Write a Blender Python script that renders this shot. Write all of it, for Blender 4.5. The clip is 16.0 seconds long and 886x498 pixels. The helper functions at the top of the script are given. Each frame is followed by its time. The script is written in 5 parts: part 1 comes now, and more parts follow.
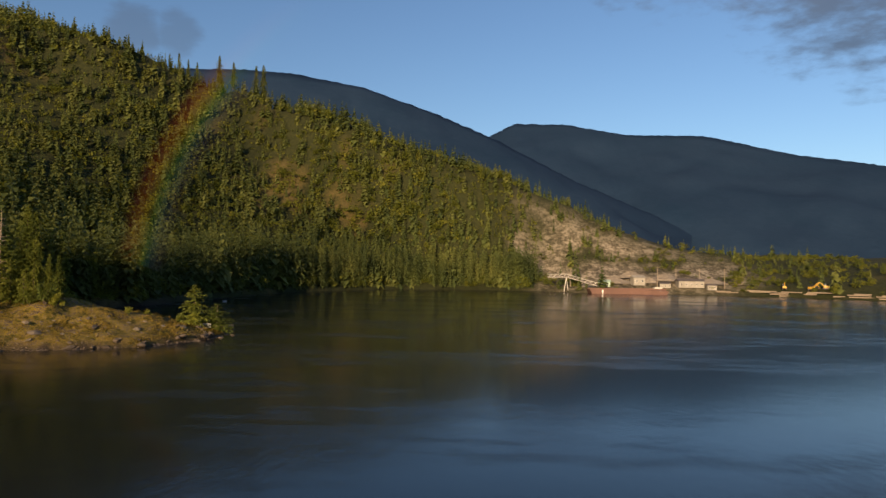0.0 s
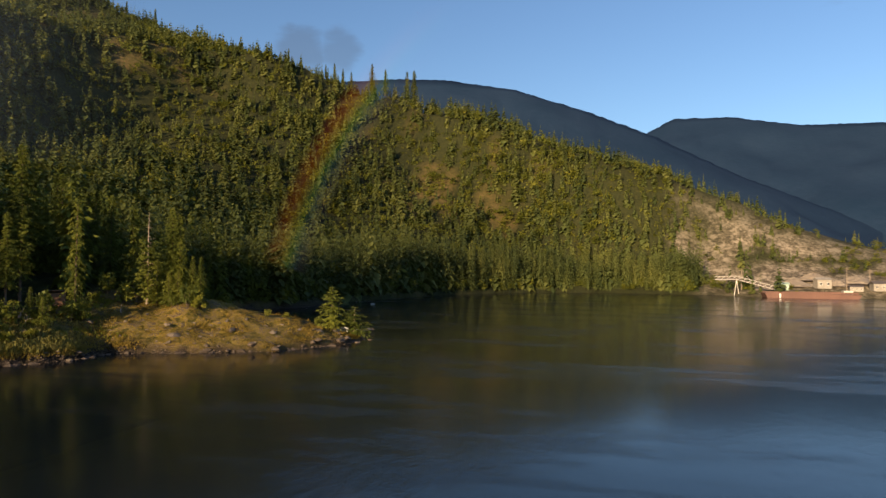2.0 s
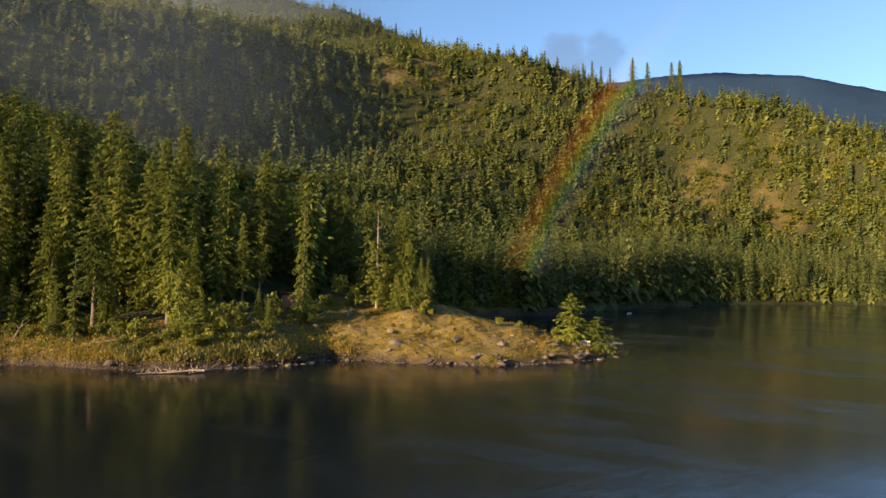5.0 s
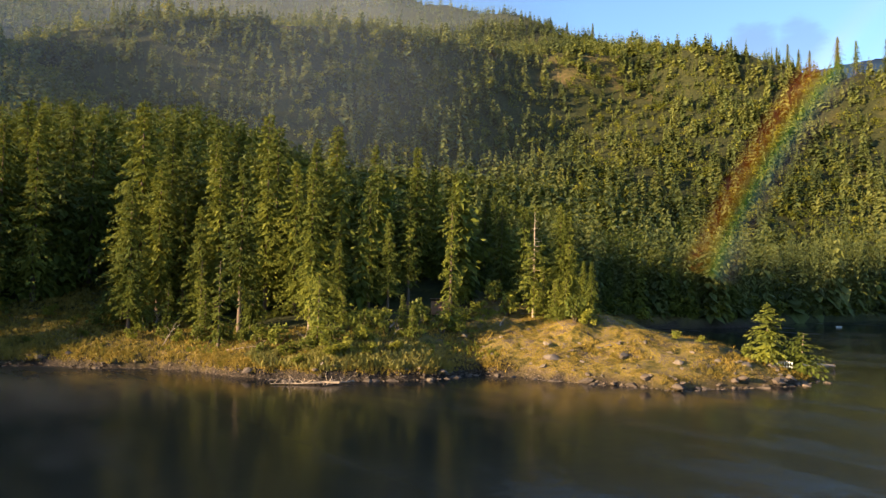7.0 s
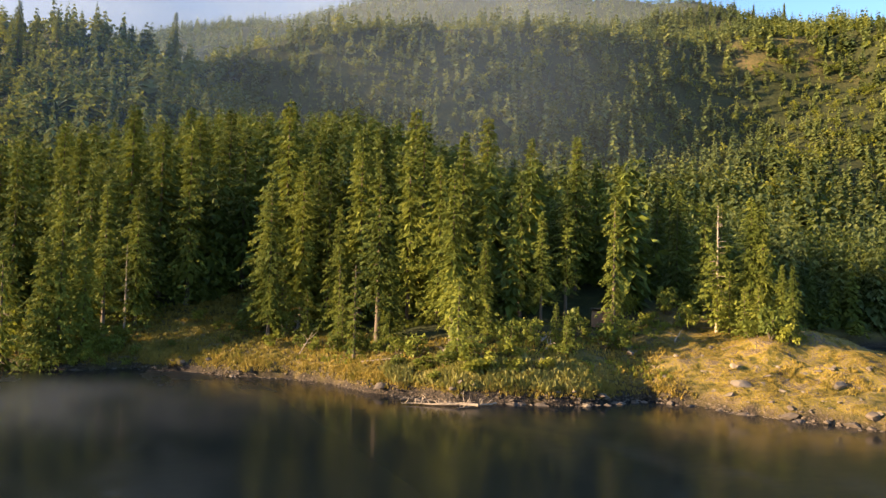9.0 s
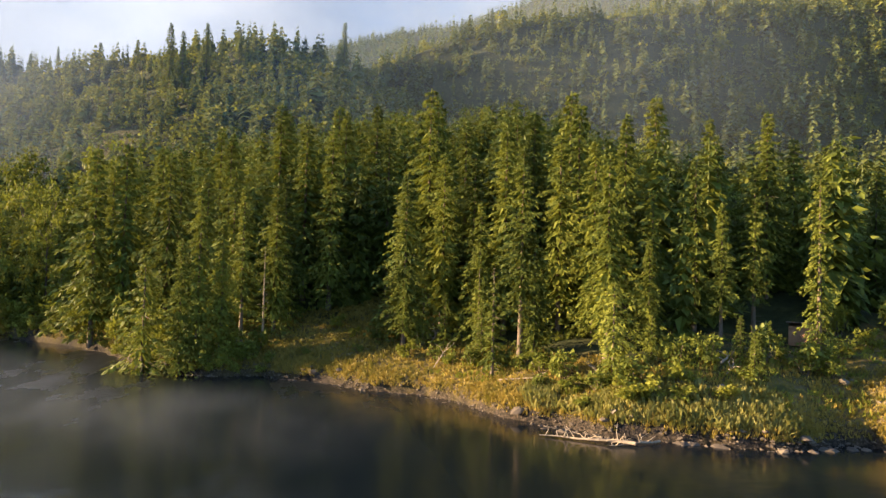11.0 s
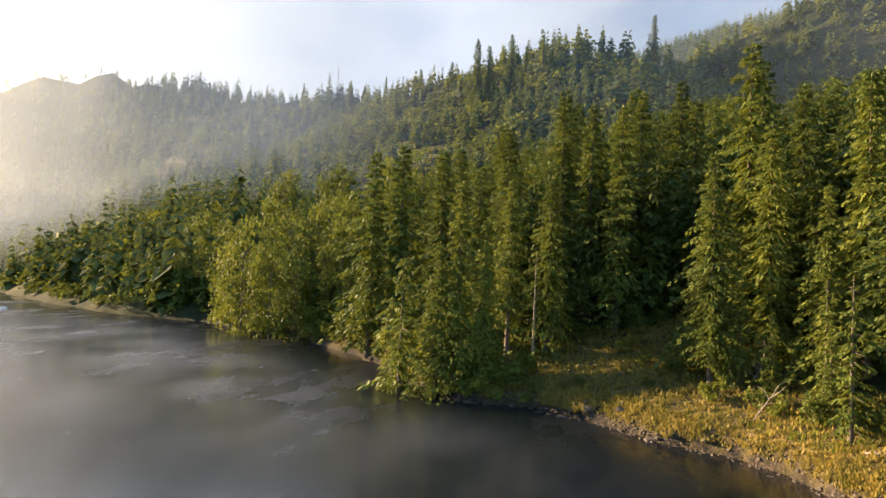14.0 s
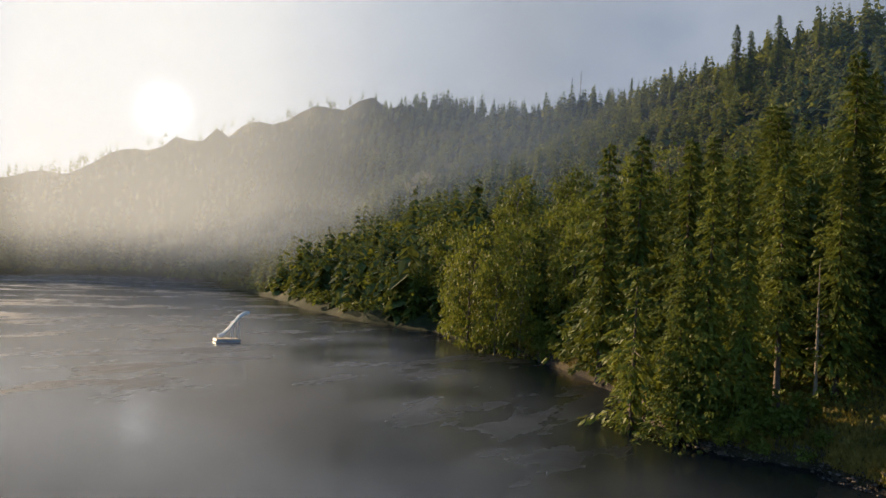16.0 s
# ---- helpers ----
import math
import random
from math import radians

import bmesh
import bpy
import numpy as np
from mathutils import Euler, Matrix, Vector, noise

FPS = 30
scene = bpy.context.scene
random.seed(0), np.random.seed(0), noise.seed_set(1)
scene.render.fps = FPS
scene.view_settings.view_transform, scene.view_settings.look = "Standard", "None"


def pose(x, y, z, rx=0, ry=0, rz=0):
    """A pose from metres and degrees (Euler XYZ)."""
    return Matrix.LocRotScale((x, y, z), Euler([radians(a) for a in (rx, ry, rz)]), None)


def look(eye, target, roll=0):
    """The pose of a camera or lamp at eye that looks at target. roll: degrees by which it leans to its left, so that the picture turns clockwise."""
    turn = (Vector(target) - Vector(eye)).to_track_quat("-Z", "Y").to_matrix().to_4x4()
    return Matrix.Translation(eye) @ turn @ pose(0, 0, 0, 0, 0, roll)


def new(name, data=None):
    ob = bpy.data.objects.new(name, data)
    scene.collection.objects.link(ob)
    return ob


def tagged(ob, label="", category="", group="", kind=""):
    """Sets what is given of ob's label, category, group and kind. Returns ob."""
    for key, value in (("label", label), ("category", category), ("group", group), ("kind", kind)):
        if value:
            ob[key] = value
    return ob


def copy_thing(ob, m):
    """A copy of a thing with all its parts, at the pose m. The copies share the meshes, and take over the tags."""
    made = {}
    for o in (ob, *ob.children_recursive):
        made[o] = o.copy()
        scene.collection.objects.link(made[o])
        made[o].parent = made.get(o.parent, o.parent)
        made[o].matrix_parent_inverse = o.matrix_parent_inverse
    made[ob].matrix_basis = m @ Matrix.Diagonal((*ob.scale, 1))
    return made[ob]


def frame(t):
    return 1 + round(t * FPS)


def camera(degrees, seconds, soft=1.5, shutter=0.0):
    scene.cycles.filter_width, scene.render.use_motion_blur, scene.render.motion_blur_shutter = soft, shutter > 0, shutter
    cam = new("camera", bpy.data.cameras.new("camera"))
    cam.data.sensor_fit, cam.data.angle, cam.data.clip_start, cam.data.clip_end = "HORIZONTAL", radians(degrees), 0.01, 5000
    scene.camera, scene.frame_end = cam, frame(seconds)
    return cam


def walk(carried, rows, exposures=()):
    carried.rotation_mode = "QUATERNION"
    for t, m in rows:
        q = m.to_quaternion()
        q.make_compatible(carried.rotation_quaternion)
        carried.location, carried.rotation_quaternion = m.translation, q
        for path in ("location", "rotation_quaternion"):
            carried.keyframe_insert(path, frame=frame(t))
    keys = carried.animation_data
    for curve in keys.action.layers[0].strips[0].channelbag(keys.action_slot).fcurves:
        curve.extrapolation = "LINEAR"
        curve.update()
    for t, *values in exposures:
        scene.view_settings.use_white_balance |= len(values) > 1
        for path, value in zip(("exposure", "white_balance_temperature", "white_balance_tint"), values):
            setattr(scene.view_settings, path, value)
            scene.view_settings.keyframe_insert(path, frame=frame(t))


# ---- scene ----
cam = camera(64.3, 16.0, 1.45)
PATH = [
    (0, (1.71, -0.742, 15.74), (1.66, 1.257, 15.788), 1.1),
    (0.5, (1.963, 2.953, 15.527), (1.818, 4.947, 15.576), 0.9),
    (1, (1.95, 6.397, 15.463), (1.704, 8.381, 15.512), 0.9),
    (1.5, (2.041, 9.787, 15.425), (1.682, 11.754, 15.474), 0.9),
    (2, (1.831, 13.323, 15.181), (1.352, 15.264, 15.231), 0.8),
    (2.5, (1.632, 16.823, 14.977), (1.035, 18.731, 15.028), 0.8),
    (3, (1.423, 20.092, 14.827), (0.709, 21.959, 14.879), 0.7),
    (3.5, (0.906, 23.357, 14.719), (0.078, 25.177, 14.772), 0.7),
    (4, (0.221, 26.606, 14.635), (-0.718, 28.371, 14.69), 0.9),
    (6.5, (-5.618, 41.641, 14.44), (-7.048, 43.038, 14.502), 1.1),
    (7, (-7.403, 44.494, 14.354), (-8.917, 45.799, 14.419), 1.2),
    (7.5, (-9.484, 47.205, 14.395), (-11.076, 48.415, 14.461), 1.3),
    (8, (-11.554, 49.715, 14.362), (-13.215, 50.826, 14.43), 1.3),
    (8.5, (-13.948, 52.21, 14.356), (-15.674, 53.218, 14.426), 1.3),
    (9, (-16.335, 54.374, 14.339), (-18.118, 55.278, 14.409), 1.4),
    (11.5, (-29.635, 64.042, 14.556), (-31.608, 64.363, 14.625), 1.6),
    (12, (-32.776, 65.295, 14.468), (-34.765, 65.494, 14.54), 1.7),
    (12.5, (-35.925, 66.326, 14.425), (-37.923, 66.395, 14.499), 1.8),
    (13, (-39.182, 66.899, 14.241), (-41.178, 66.805, 14.317), 2.0),
    (13.5, (-42.569, 67.325, 14.045), (-44.548, 67.05, 14.124), 2.3),
    (14, (-45.985, 67.526, 13.986), (-47.936, 67.093, 14.065), 2.5),
    (14.5, (-49.368, 67.473, 13.961), (-51.283, 66.902, 14.038), 2.7),
    (15, (-52.869, 66.989, 13.919), (-54.733, 66.267, 13.997), 2.8),
    (15.5, (-56.327, 66.257, 13.85), (-58.11, 65.355, 13.925), 3.1),
    (16, (-59.447, 65.425, 13.838), (-61.134, 64.354, 13.917), 3.4),
]
EXPOSURES = [(0, 0.70, 6450, 15), (2, 1.03, 6400, 15), (4, 1.52, 6400, 15), (7, 2.25, 6400, 14), (9, 2.58, 6350, 14), (12.5, 2.68, 6550, 12), (14.5, 2.56, 6300, 11), (15.2, 2.36, 6200, 11), (16, 1.52, 6050, 11)]
walk(cam, [(t, look(eye, target, roll)) for t, eye, target, roll in PATH], EXPOSURES)
SKY_STRENGTH, SUN_STRENGTH = 0.092, 5.0

# world, sun and sky
SUN_AZ, LAMP_AZ, SUN_EL = 144.7, 167.0, 11.2          # counter-clockwise from +y, above the horizon
SUN_DIR = Vector((-math.sin(radians(SUN_AZ)) * math.cos(radians(SUN_EL)), math.cos(radians(SUN_AZ)) * math.cos(radians(SUN_EL)), math.sin(radians(SUN_EL))))


class Nodes:
    """Short hand for node trees."""

    def __init__(self, tree):
        self.tree = tree
        tree.nodes.clear()

    def add(self, kind, links=None, operation="", clamp=False, data_type="", interpolation="", attribute=""):
        node = self.tree.nodes.new(kind)
        if operation:
            node.operation = operation
        if clamp:
            node.use_clamp = True
        if data_type:
            node.data_type = data_type
        if interpolation:
            node.interpolation_type = interpolation
        if attribute:
            node.attribute_name = attribute
        for key, value in (links or {}).items():
            socket = node.inputs[key]
            if isinstance(value, bpy.types.NodeSocket):
                self.tree.links.new(value, socket)
            else:
                socket.default_value = value
        return node

    def math(self, op, a, b=0.0, c=0.0, clamp=False):
        return self.add("ShaderNodeMath", {0: a, 1: b, 2: c}, operation=op, clamp=clamp).outputs[0]

    def dot(self, a, direction):
        return self.add("ShaderNodeVectorMath", {0: a, 1: direction}, operation="DOT_PRODUCT").outputs["Value"]

    def mix(self, fac, a, b):
        node = self.add("ShaderNodeMix", {0: fac}, data_type="RGBA")
        for socket, value in ((node.inputs[6], a), (node.inputs[7], b)):
            if isinstance(value, bpy.types.NodeSocket):
                self.tree.links.new(value, socket)
            else:
                socket.default_value = (*value, 1) if len(value) == 3 else value
        return node.outputs[2]

    def ramp(self, fac, stops):
        node = self.add("ShaderNodeValToRGB", {0: fac})
        el = node.color_ramp.elements
        while len(el) < len(stops):
            el.new(0.5)
        for e, (p, c) in zip(el, stops):
            e.position, e.color = p, ((c, c, c, 1) if isinstance(c, (int, float)) else (*c, 1))
        return node.outputs[0]

    def noise(self, vector, scale, detail=4.0, rough=0.55):
        return self.add("ShaderNodeTexNoise", {"Vector": vector, "Scale": scale, "Detail": detail, "Roughness": rough}).outputs["Fac"]

    def smooth(self, value, lo, hi, to_lo=0.0, to_hi=1.0):
        return self.add("ShaderNodeMapRange", {0: value, 1: lo, 2: hi, 3: to_lo, 4: to_hi}, interpolation="SMOOTHSTEP").outputs[0]


def bearing(az, el):
    return (-math.sin(radians(az)) * math.cos(radians(el)), math.cos(radians(az)) * math.cos(radians(el)), math.sin(radians(el)))


world = bpy.data.worlds.new("evening_sky")
scene.world = world
world.use_nodes = True
n = Nodes(world.node_tree)
way = n.add("ShaderNodeTexCoord").outputs["Generated"]
sky = n.add("ShaderNodeTexSky")
sky.sky_type, sky.sun_disc, sky.sun_elevation, sky.sun_rotation = "NISHITA", False, radians(SUN_EL), radians(360 - SUN_AZ)
sky.altitude, sky.air_density, sky.dust_density, sky.ozone_density = 200.0, 1.0, 0.6, 3.0
blue = n.add("ShaderNodeBackground", {0: sky.outputs[0], 1: SKY_STRENGTH})
stretch = n.add("ShaderNodeMapping", {0: way, 3: (1.0, 1.0, 2.6)}).outputs[0]
puffs = n.noise(stretch, 2.2, 6, 0.6)
toward = n.dot(way, (-math.sin(radians(SUN_AZ - 12)), math.cos(radians(SUN_AZ - 12)), 0.0))
# a bank of thin bright cloud over the western half, broken at its edge
bank = n.smooth(n.math("ADD", toward, n.math("MULTIPLY", n.math("SUBTRACT", puffs, 0.5), 0.9)), 0.0, 0.6)
wisps = bank
for az, el, reach, thick in ((25.5, 16.6, 0.9991, 0.4), (22.5, 16.9, 0.9994, 0.35), (-33.0, 25.0, 0.9720, 0.75), (-17.0, 34.0, 0.9650, 0.75)):
    near = n.smooth(n.math("ADD", n.dot(way, bearing(az, el)), n.math("MULTIPLY", n.math("SUBTRACT", n.noise(stretch, 22.0, 5), 0.5), (1 - reach) * 1.6)), reach, 1.0 - (1 - reach) * 0.2, 0.0, thick)
    wisps = n.math("MAXIMUM", wisps, near)
sun_dot = n.math("MAXIMUM", n.dot(way, SUN_DIR), 0.0)
halo = n.math("MULTIPLY", n.math("POWER", sun_dot, 20.0), 0.07)
disc = n.math("MULTIPLY", n.math("POWER", sun_dot, 4000.0), 0.9)
veil = n.mix(n.smooth(puffs, 0.3, 0.7), (0.30, 0.36, 0.47), (0.52, 0.55, 0.60))
shine = n.math("ADD", n.math("ADD", halo, disc), n.smooth(toward, -0.2, 0.9, 0.17, 0.31))
cloud = n.add("ShaderNodeBackground", {0: n.mix(n.smooth(sun_dot, 0.75, 1.0), veil, (0.78, 0.78, 0.77)), 1: shine})
both = n.add("ShaderNodeMixShader", {0: wisps, 1: blue.outputs[0], 2: cloud.outputs[0]})
n.add("ShaderNodeOutputWorld", {0: both.outputs[0]})

sun = new("sun", bpy.data.lights.new("sun", "SUN"))
sun.data.energy, sun.data.angle, sun.data.color = SUN_STRENGTH, radians(0.6), (1.0, 0.72, 0.41)
sun.matrix_world = look((0, 0, 300), Vector((0, 0, 300)) - Vector(bearing(LAMP_AZ, SUN_EL)))


# materials
def material(name, build):
    m = bpy.data.materials.new(name)
    m.use_nodes = True
    k = Nodes(m.node_tree)
    out = k.add("ShaderNodeOutputMaterial")
    shader = build(k)
    m.node_tree.links.new(shader, out.inputs[0])
    return m


def place(k):
    return k.add("ShaderNodeNewGeometry").outputs["Position"]


def bump(k, height, strength, distance=0.1):
    return k.add("ShaderNodeBump", {"Height": height, "Strength": strength, "Distance": distance}).outputs[0]


def foliage(name, dark, mid, light, clear=0.3, tone=0.12):
    def build(k):
        isle = k.add("ShaderNodeNewGeometry").outputs["Random Per Island"]
        own = k.add("ShaderNodeObjectInfo").outputs["Random"]
        wide = k.noise(place(k), tone, 2)
        tree = k.add("ShaderNodeAttribute", attribute="tree").outputs["Fac"]
        among = k.math("GREATER_THAN", tree, 0.5)
        each = k.math("ADD", k.math("MULTIPLY", among, k.math("SUBTRACT", tree, 1.0)), k.math("MULTIPLY", k.math("SUBTRACT", 1.0, among), own))
        f = k.math("ADD", k.math("MULTIPLY", isle, 0.22), k.math("ADD", k.math("MULTIPLY", each, 0.36), k.math("MULTIPLY", k.smooth(wide, 0.3, 0.7), 0.42)))
        c = k.ramp(f, ((0.1, dark), (0.5, mid), (0.92, light)))
        p = k.add("ShaderNodeBsdfPrincipled", {"Base Color": c, "Roughness": 0.62, "Specular IOR Level": 0.25})
        tr = k.add("ShaderNodeBsdfTranslucent", {"Color": k.mix(0.5, c, (0.16, 0.17, 0.02))})
        return k.add("ShaderNodeMixShader", {0: clear, 1: p.outputs[0], 2: tr.outputs[0]}).outputs[0]
    return material(name, build)


def plain(name, a, b, rough=0.8, scale=3.0, metal=0.0, relief=0.3, spread=0.5):
    def build(k):
        at = k.add("ShaderNodeTexCoord").outputs["Object"]
        own = k.add("ShaderNodeObjectInfo").outputs["Random"]
        coarse, fine = k.noise(at, scale, 5), k.noise(at, scale * 9, 4)
        f = k.math("ADD", k.math("MULTIPLY", k.smooth(coarse, 0.3, 0.7), spread), k.math("ADD", k.math("MULTIPLY", fine, 0.3), k.math("MULTIPLY", own, 0.2)))
        p = k.add("ShaderNodeBsdfPrincipled", {"Base Color": k.mix(f, (*a, 1), (*b, 1)), "Roughness": rough, "Metallic": metal, "Normal": bump(k, fine, relief, 0.05)})
        return p.outputs[0]
    return material(name, build)


FIR = foliage("fir_needles", (0.036, 0.054, 0.010), (0.090, 0.114, 0.018), (0.184, 0.200, 0.028), 0.28)
FIR_YOUNG = foliage("young_fir_needles", (0.056, 0.078, 0.012), (0.128, 0.150, 0.022), (0.232, 0.242, 0.034), 0.31)
# Paler and bluer than the near firs: some far haze put into the colour.
FIR_FAR = foliage("hazed_forest_needles", (0.042, 0.062, 0.022), (0.096, 0.120, 0.034), (0.186, 0.196, 0.050), 0.26, 0.035)
LEAF = foliage("broad_leaves", (0.066, 0.086, 0.012), (0.142, 0.160, 0.020), (0.255, 0.248, 0.032), 0.4, 0.06)
GRASS = foliage("dry_grass", (0.095, 0.085, 0.016), (0.215, 0.155, 0.029), (0.335, 0.230, 0.048), 0.3, 0.25)
WEED = foliage("weed_leaves", (0.070, 0.076, 0.018), (0.140, 0.136, 0.034), (0.230, 0.205, 0.060), 0.3, 0.25)
BARK = plain("bark", (0.06, 0.042, 0.030), (0.13, 0.098, 0.072), 0.9, 2.0)
DEADWOOD = plain("bleached_wood", (0.17, 0.13, 0.095), (0.34, 0.28, 0.21), 0.85, 2.5)
PALE_ROCK = plain("weathered_rock", (0.055, 0.044, 0.032), (0.19, 0.155, 0.118), 0.9, 1.2, 0.0, 0.7)
ROCK = plain("shore_rock", (0.028, 0.022, 0.018), (0.125, 0.095, 0.068), 0.85, 0.9, 0.0, 0.6)


def ground_nodes(k):
    at = place(k)
    cover = k.add("ShaderNodeAttribute", attribute="cover")
    split = k.add("ShaderNodeSeparateColor", {0: cover.outputs["Color"]})
    moss, bare, gravel = split.outputs[0], split.outputs[1], split.outputs[2]
    big, small, tiny = k.noise(at, 0.09, 5), k.noise(at, 0.55, 6, 0.62), k.noise(at, 4.5, 5, 0.65)
    floor = k.ramp(small, ((0.3, (0.016, 0.020, 0.007)), (0.52, (0.032, 0.037, 0.011)), (0.75, (0.062, 0.058, 0.018))))
    rock = k.ramp(tiny, ((0.38, (0.050, 0.036, 0.022)), (0.52, (0.11, 0.080, 0.048)), (0.66, (0.24, 0.185, 0.12))))
    gold = k.ramp(small, ((0.38, (0.058, 0.052, 0.010)), (0.48, (0.180, 0.130, 0.015)), (0.58, (0.34, 0.240, 0.024))))
    knoll = k.mix(k.smooth(k.math("ADD", k.math("MULTIPLY", small, 0.6), k.math("MULTIPLY", tiny, 0.5)), 0.55, 0.585), gold, rock)
    earth = k.ramp(k.math("ADD", k.math("MULTIPLY", big, 0.5), k.math("MULTIPLY", small, 0.5)), ((0.40, (0.052, 0.050, 0.015)), (0.5, (0.105, 0.084, 0.025)), (0.62, (0.165, 0.115, 0.045))))
    strata = k.add("ShaderNodeMapping", {0: at, 2: (0.7, 0.5, 0.6), 3: (0.30, 0.10, 0.5)}).outputs[0]
    pit = k.ramp(k.math("ADD", k.math("MULTIPLY", k.noise(strata, 1.0, 7, 0.7), 0.45), k.math("ADD", k.math("MULTIPLY", big, 0.35), k.math("MULTIPLY", small, 0.2))), ((0.43, (0.070, 0.058, 0.040)), (0.5, (0.19, 0.160, 0.112)), (0.56, (0.38, 0.325, 0.245))))
    c = k.mix(bare, floor, earth)
    c = k.mix(moss, c, knoll)
    c = k.mix(gravel, c, pit)
    wet = k.ramp(tiny, ((0.42, (0.012, 0.010, 0.008)), (0.52, (0.03, 0.023, 0.017)), (0.64, (0.085, 0.063, 0.046))))
    c = k.mix(cover.outputs["Alpha"], c, wet)
    p = k.add("ShaderNodeBsdfPrincipled", {"Base Color": c, "Roughness": 0.92, "Specular IOR Level": 0.2, "Normal": bump(k, k.math("ADD", tiny, k.math("MULTIPLY", small, 2.0)), 0.7, 0.35)})
    return p.outputs[0]


GROUND = material("ground", ground_nodes)


def water_nodes(k):
    at = place(k)
    long_wave = k.add("ShaderNodeMapping", {0: at, 2: (0, 0, radians(35)), 3: (1.0, 0.45, 1.0)}).outputs[0]
    ripple = k.math("ADD", k.math("MULTIPLY", k.noise(long_wave, 0.9, 4, 0.6), 1.0), k.math("MULTIPLY", k.noise(long_wave, 0.16, 3), 0.7))
    calm = k.smooth(k.noise(k.add("ShaderNodeMapping", {0: at, 2: (0, 0, radians(-30)), 3: (0.6, 1.6, 1.0)}).outputs[0], 0.028, 5, 0.6), 0.46, 0.58)
    patch = k.smooth(k.noise(k.add("ShaderNodeMapping", {0: at, 2: (0, 0, radians(50)), 3: (0.5, 1.5, 1.0)}).outputs[0], 0.11, 4, 0.6), 0.47, 0.56)
    calm = k.math("MULTIPLY", calm, k.math("ADD", k.math("MULTIPLY", patch, 0.75), 0.25))
    east = k.add("ShaderNodeSeparateXYZ", {0: at}).outputs[0]
    nrm = k.add("ShaderNodeBump", {"Height": ripple, "Strength": k.math("ADD", k.math("MULTIPLY", calm, 0.20), 0.06), "Distance": 0.22}).outputs[0]
    p = k.add("ShaderNodeBsdfPrincipled", {"Base Color": (0.004, 0.007, 0.010, 1), "Roughness": k.math("ADD", k.math("MULTIPLY", calm, k.smooth(east, -125.0, -65.0, 0.32, 0.10)), k.smooth(east, -125.0, -65.0, 0.12, 0.13)), "IOR": 1.33, "Normal": nrm})
    return p.outputs[0]


WATER = material("lake_water", water_nodes)


# Forest coloured dark blue: distance haze and cloud shade put into the base colour.
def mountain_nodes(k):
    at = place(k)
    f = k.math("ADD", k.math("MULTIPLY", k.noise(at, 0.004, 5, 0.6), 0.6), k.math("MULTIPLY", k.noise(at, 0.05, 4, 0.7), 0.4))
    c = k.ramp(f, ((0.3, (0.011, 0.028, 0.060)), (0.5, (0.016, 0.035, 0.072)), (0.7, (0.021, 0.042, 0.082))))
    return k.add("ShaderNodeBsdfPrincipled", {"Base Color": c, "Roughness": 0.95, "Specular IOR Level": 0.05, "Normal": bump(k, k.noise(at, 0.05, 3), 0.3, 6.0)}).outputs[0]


MOUNTAIN = material("hazed_far_forest", mountain_nodes)


def veil_of(name, tone, drift_size, low):
    def build(k):
        thin = k.add("ShaderNodeAttribute", attribute="thin").outputs["Fac"]
        drift = k.smooth(k.noise(k.add("ShaderNodeMapping", {0: place(k), 2: (0, 0, radians(35)), 3: (0.6, 1.3, 2.0)}).outputs[0], drift_size, 4), 0.3, 0.68, low, 1.0)
        lit = k.add("ShaderNodeMixShader", {0: 0.5, 1: k.add("ShaderNodeBsdfDiffuse", {0: tone}).outputs[0], 2: k.add("ShaderNodeBsdfTranslucent", {0: tone}).outputs[0]})
        return k.add("ShaderNodeMixShader", {0: k.math("MULTIPLY", thin, drift), 1: k.add("ShaderNodeBsdfTransparent").outputs[0], 2: lit.outputs[0]}).outputs[0]
    return material(name, build)


# Greyer mist for the northern sheets: cloud shade put into the tone.
MIST_SHADED = veil_of("shaded_mist", (0.44, 0.51, 0.60, 1), 0.008, 0.6)
# Paler mist for the western sheets: the glow near the sun put into the tone.
MIST_SUNLIT = veil_of("sunlit_mist", (0.64, 0.70, 0.78, 1), 0.008, 0.6)
# Pale patchy tone of a sheet that stands in for glare on the water.
GLARE_SHEET = veil_of("water_glare", (0.70, 0.76, 0.84, 1), 0.075, 0.25)


# mesh helpers
def raw_mesh(name, v, f, mat, smooth=False):
    v, f = np.asarray(v, np.float32), np.asarray(f, np.int32)
    me = bpy.data.meshes.new(name)
    me.vertices.add(len(v))
    me.vertices.foreach_set("co", v.ravel())
    me.loops.add(f.size)
    me.loops.foreach_set("vertex_index", f.ravel())
    me.polygons.add(len(f))
    me.polygons.foreach_set("loop_start", np.arange(0, f.size, f.shape[1], dtype=np.int32))
    me.update(calc_edges=True)
    me.polygons.foreach_set("use_smooth", np.full(len(f), smooth))
    me.materials.append(mat)
    me.validate()
    return me


def part(name, data, mat, parent, label=""):
    """Links a bmesh, or a finished mesh, as one part under a thing."""
    if isinstance(data, bmesh.types.BMesh):
        me = bpy.data.meshes.new(name)
        data.to_mesh(me)
        data.free()
        me.materials.append(mat)
    else:
        me = data
    ob = new(name, me)
    ob.parent = parent
    if label:
        tagged(ob, label)
    return ob


def thing(name, label, category, at=(0, 0, 0), turn=0.0, group=""):
    ob = new(name)
    ob.matrix_basis = pose(*at, 0, 0, turn)
    return tagged(ob, label, category, group)


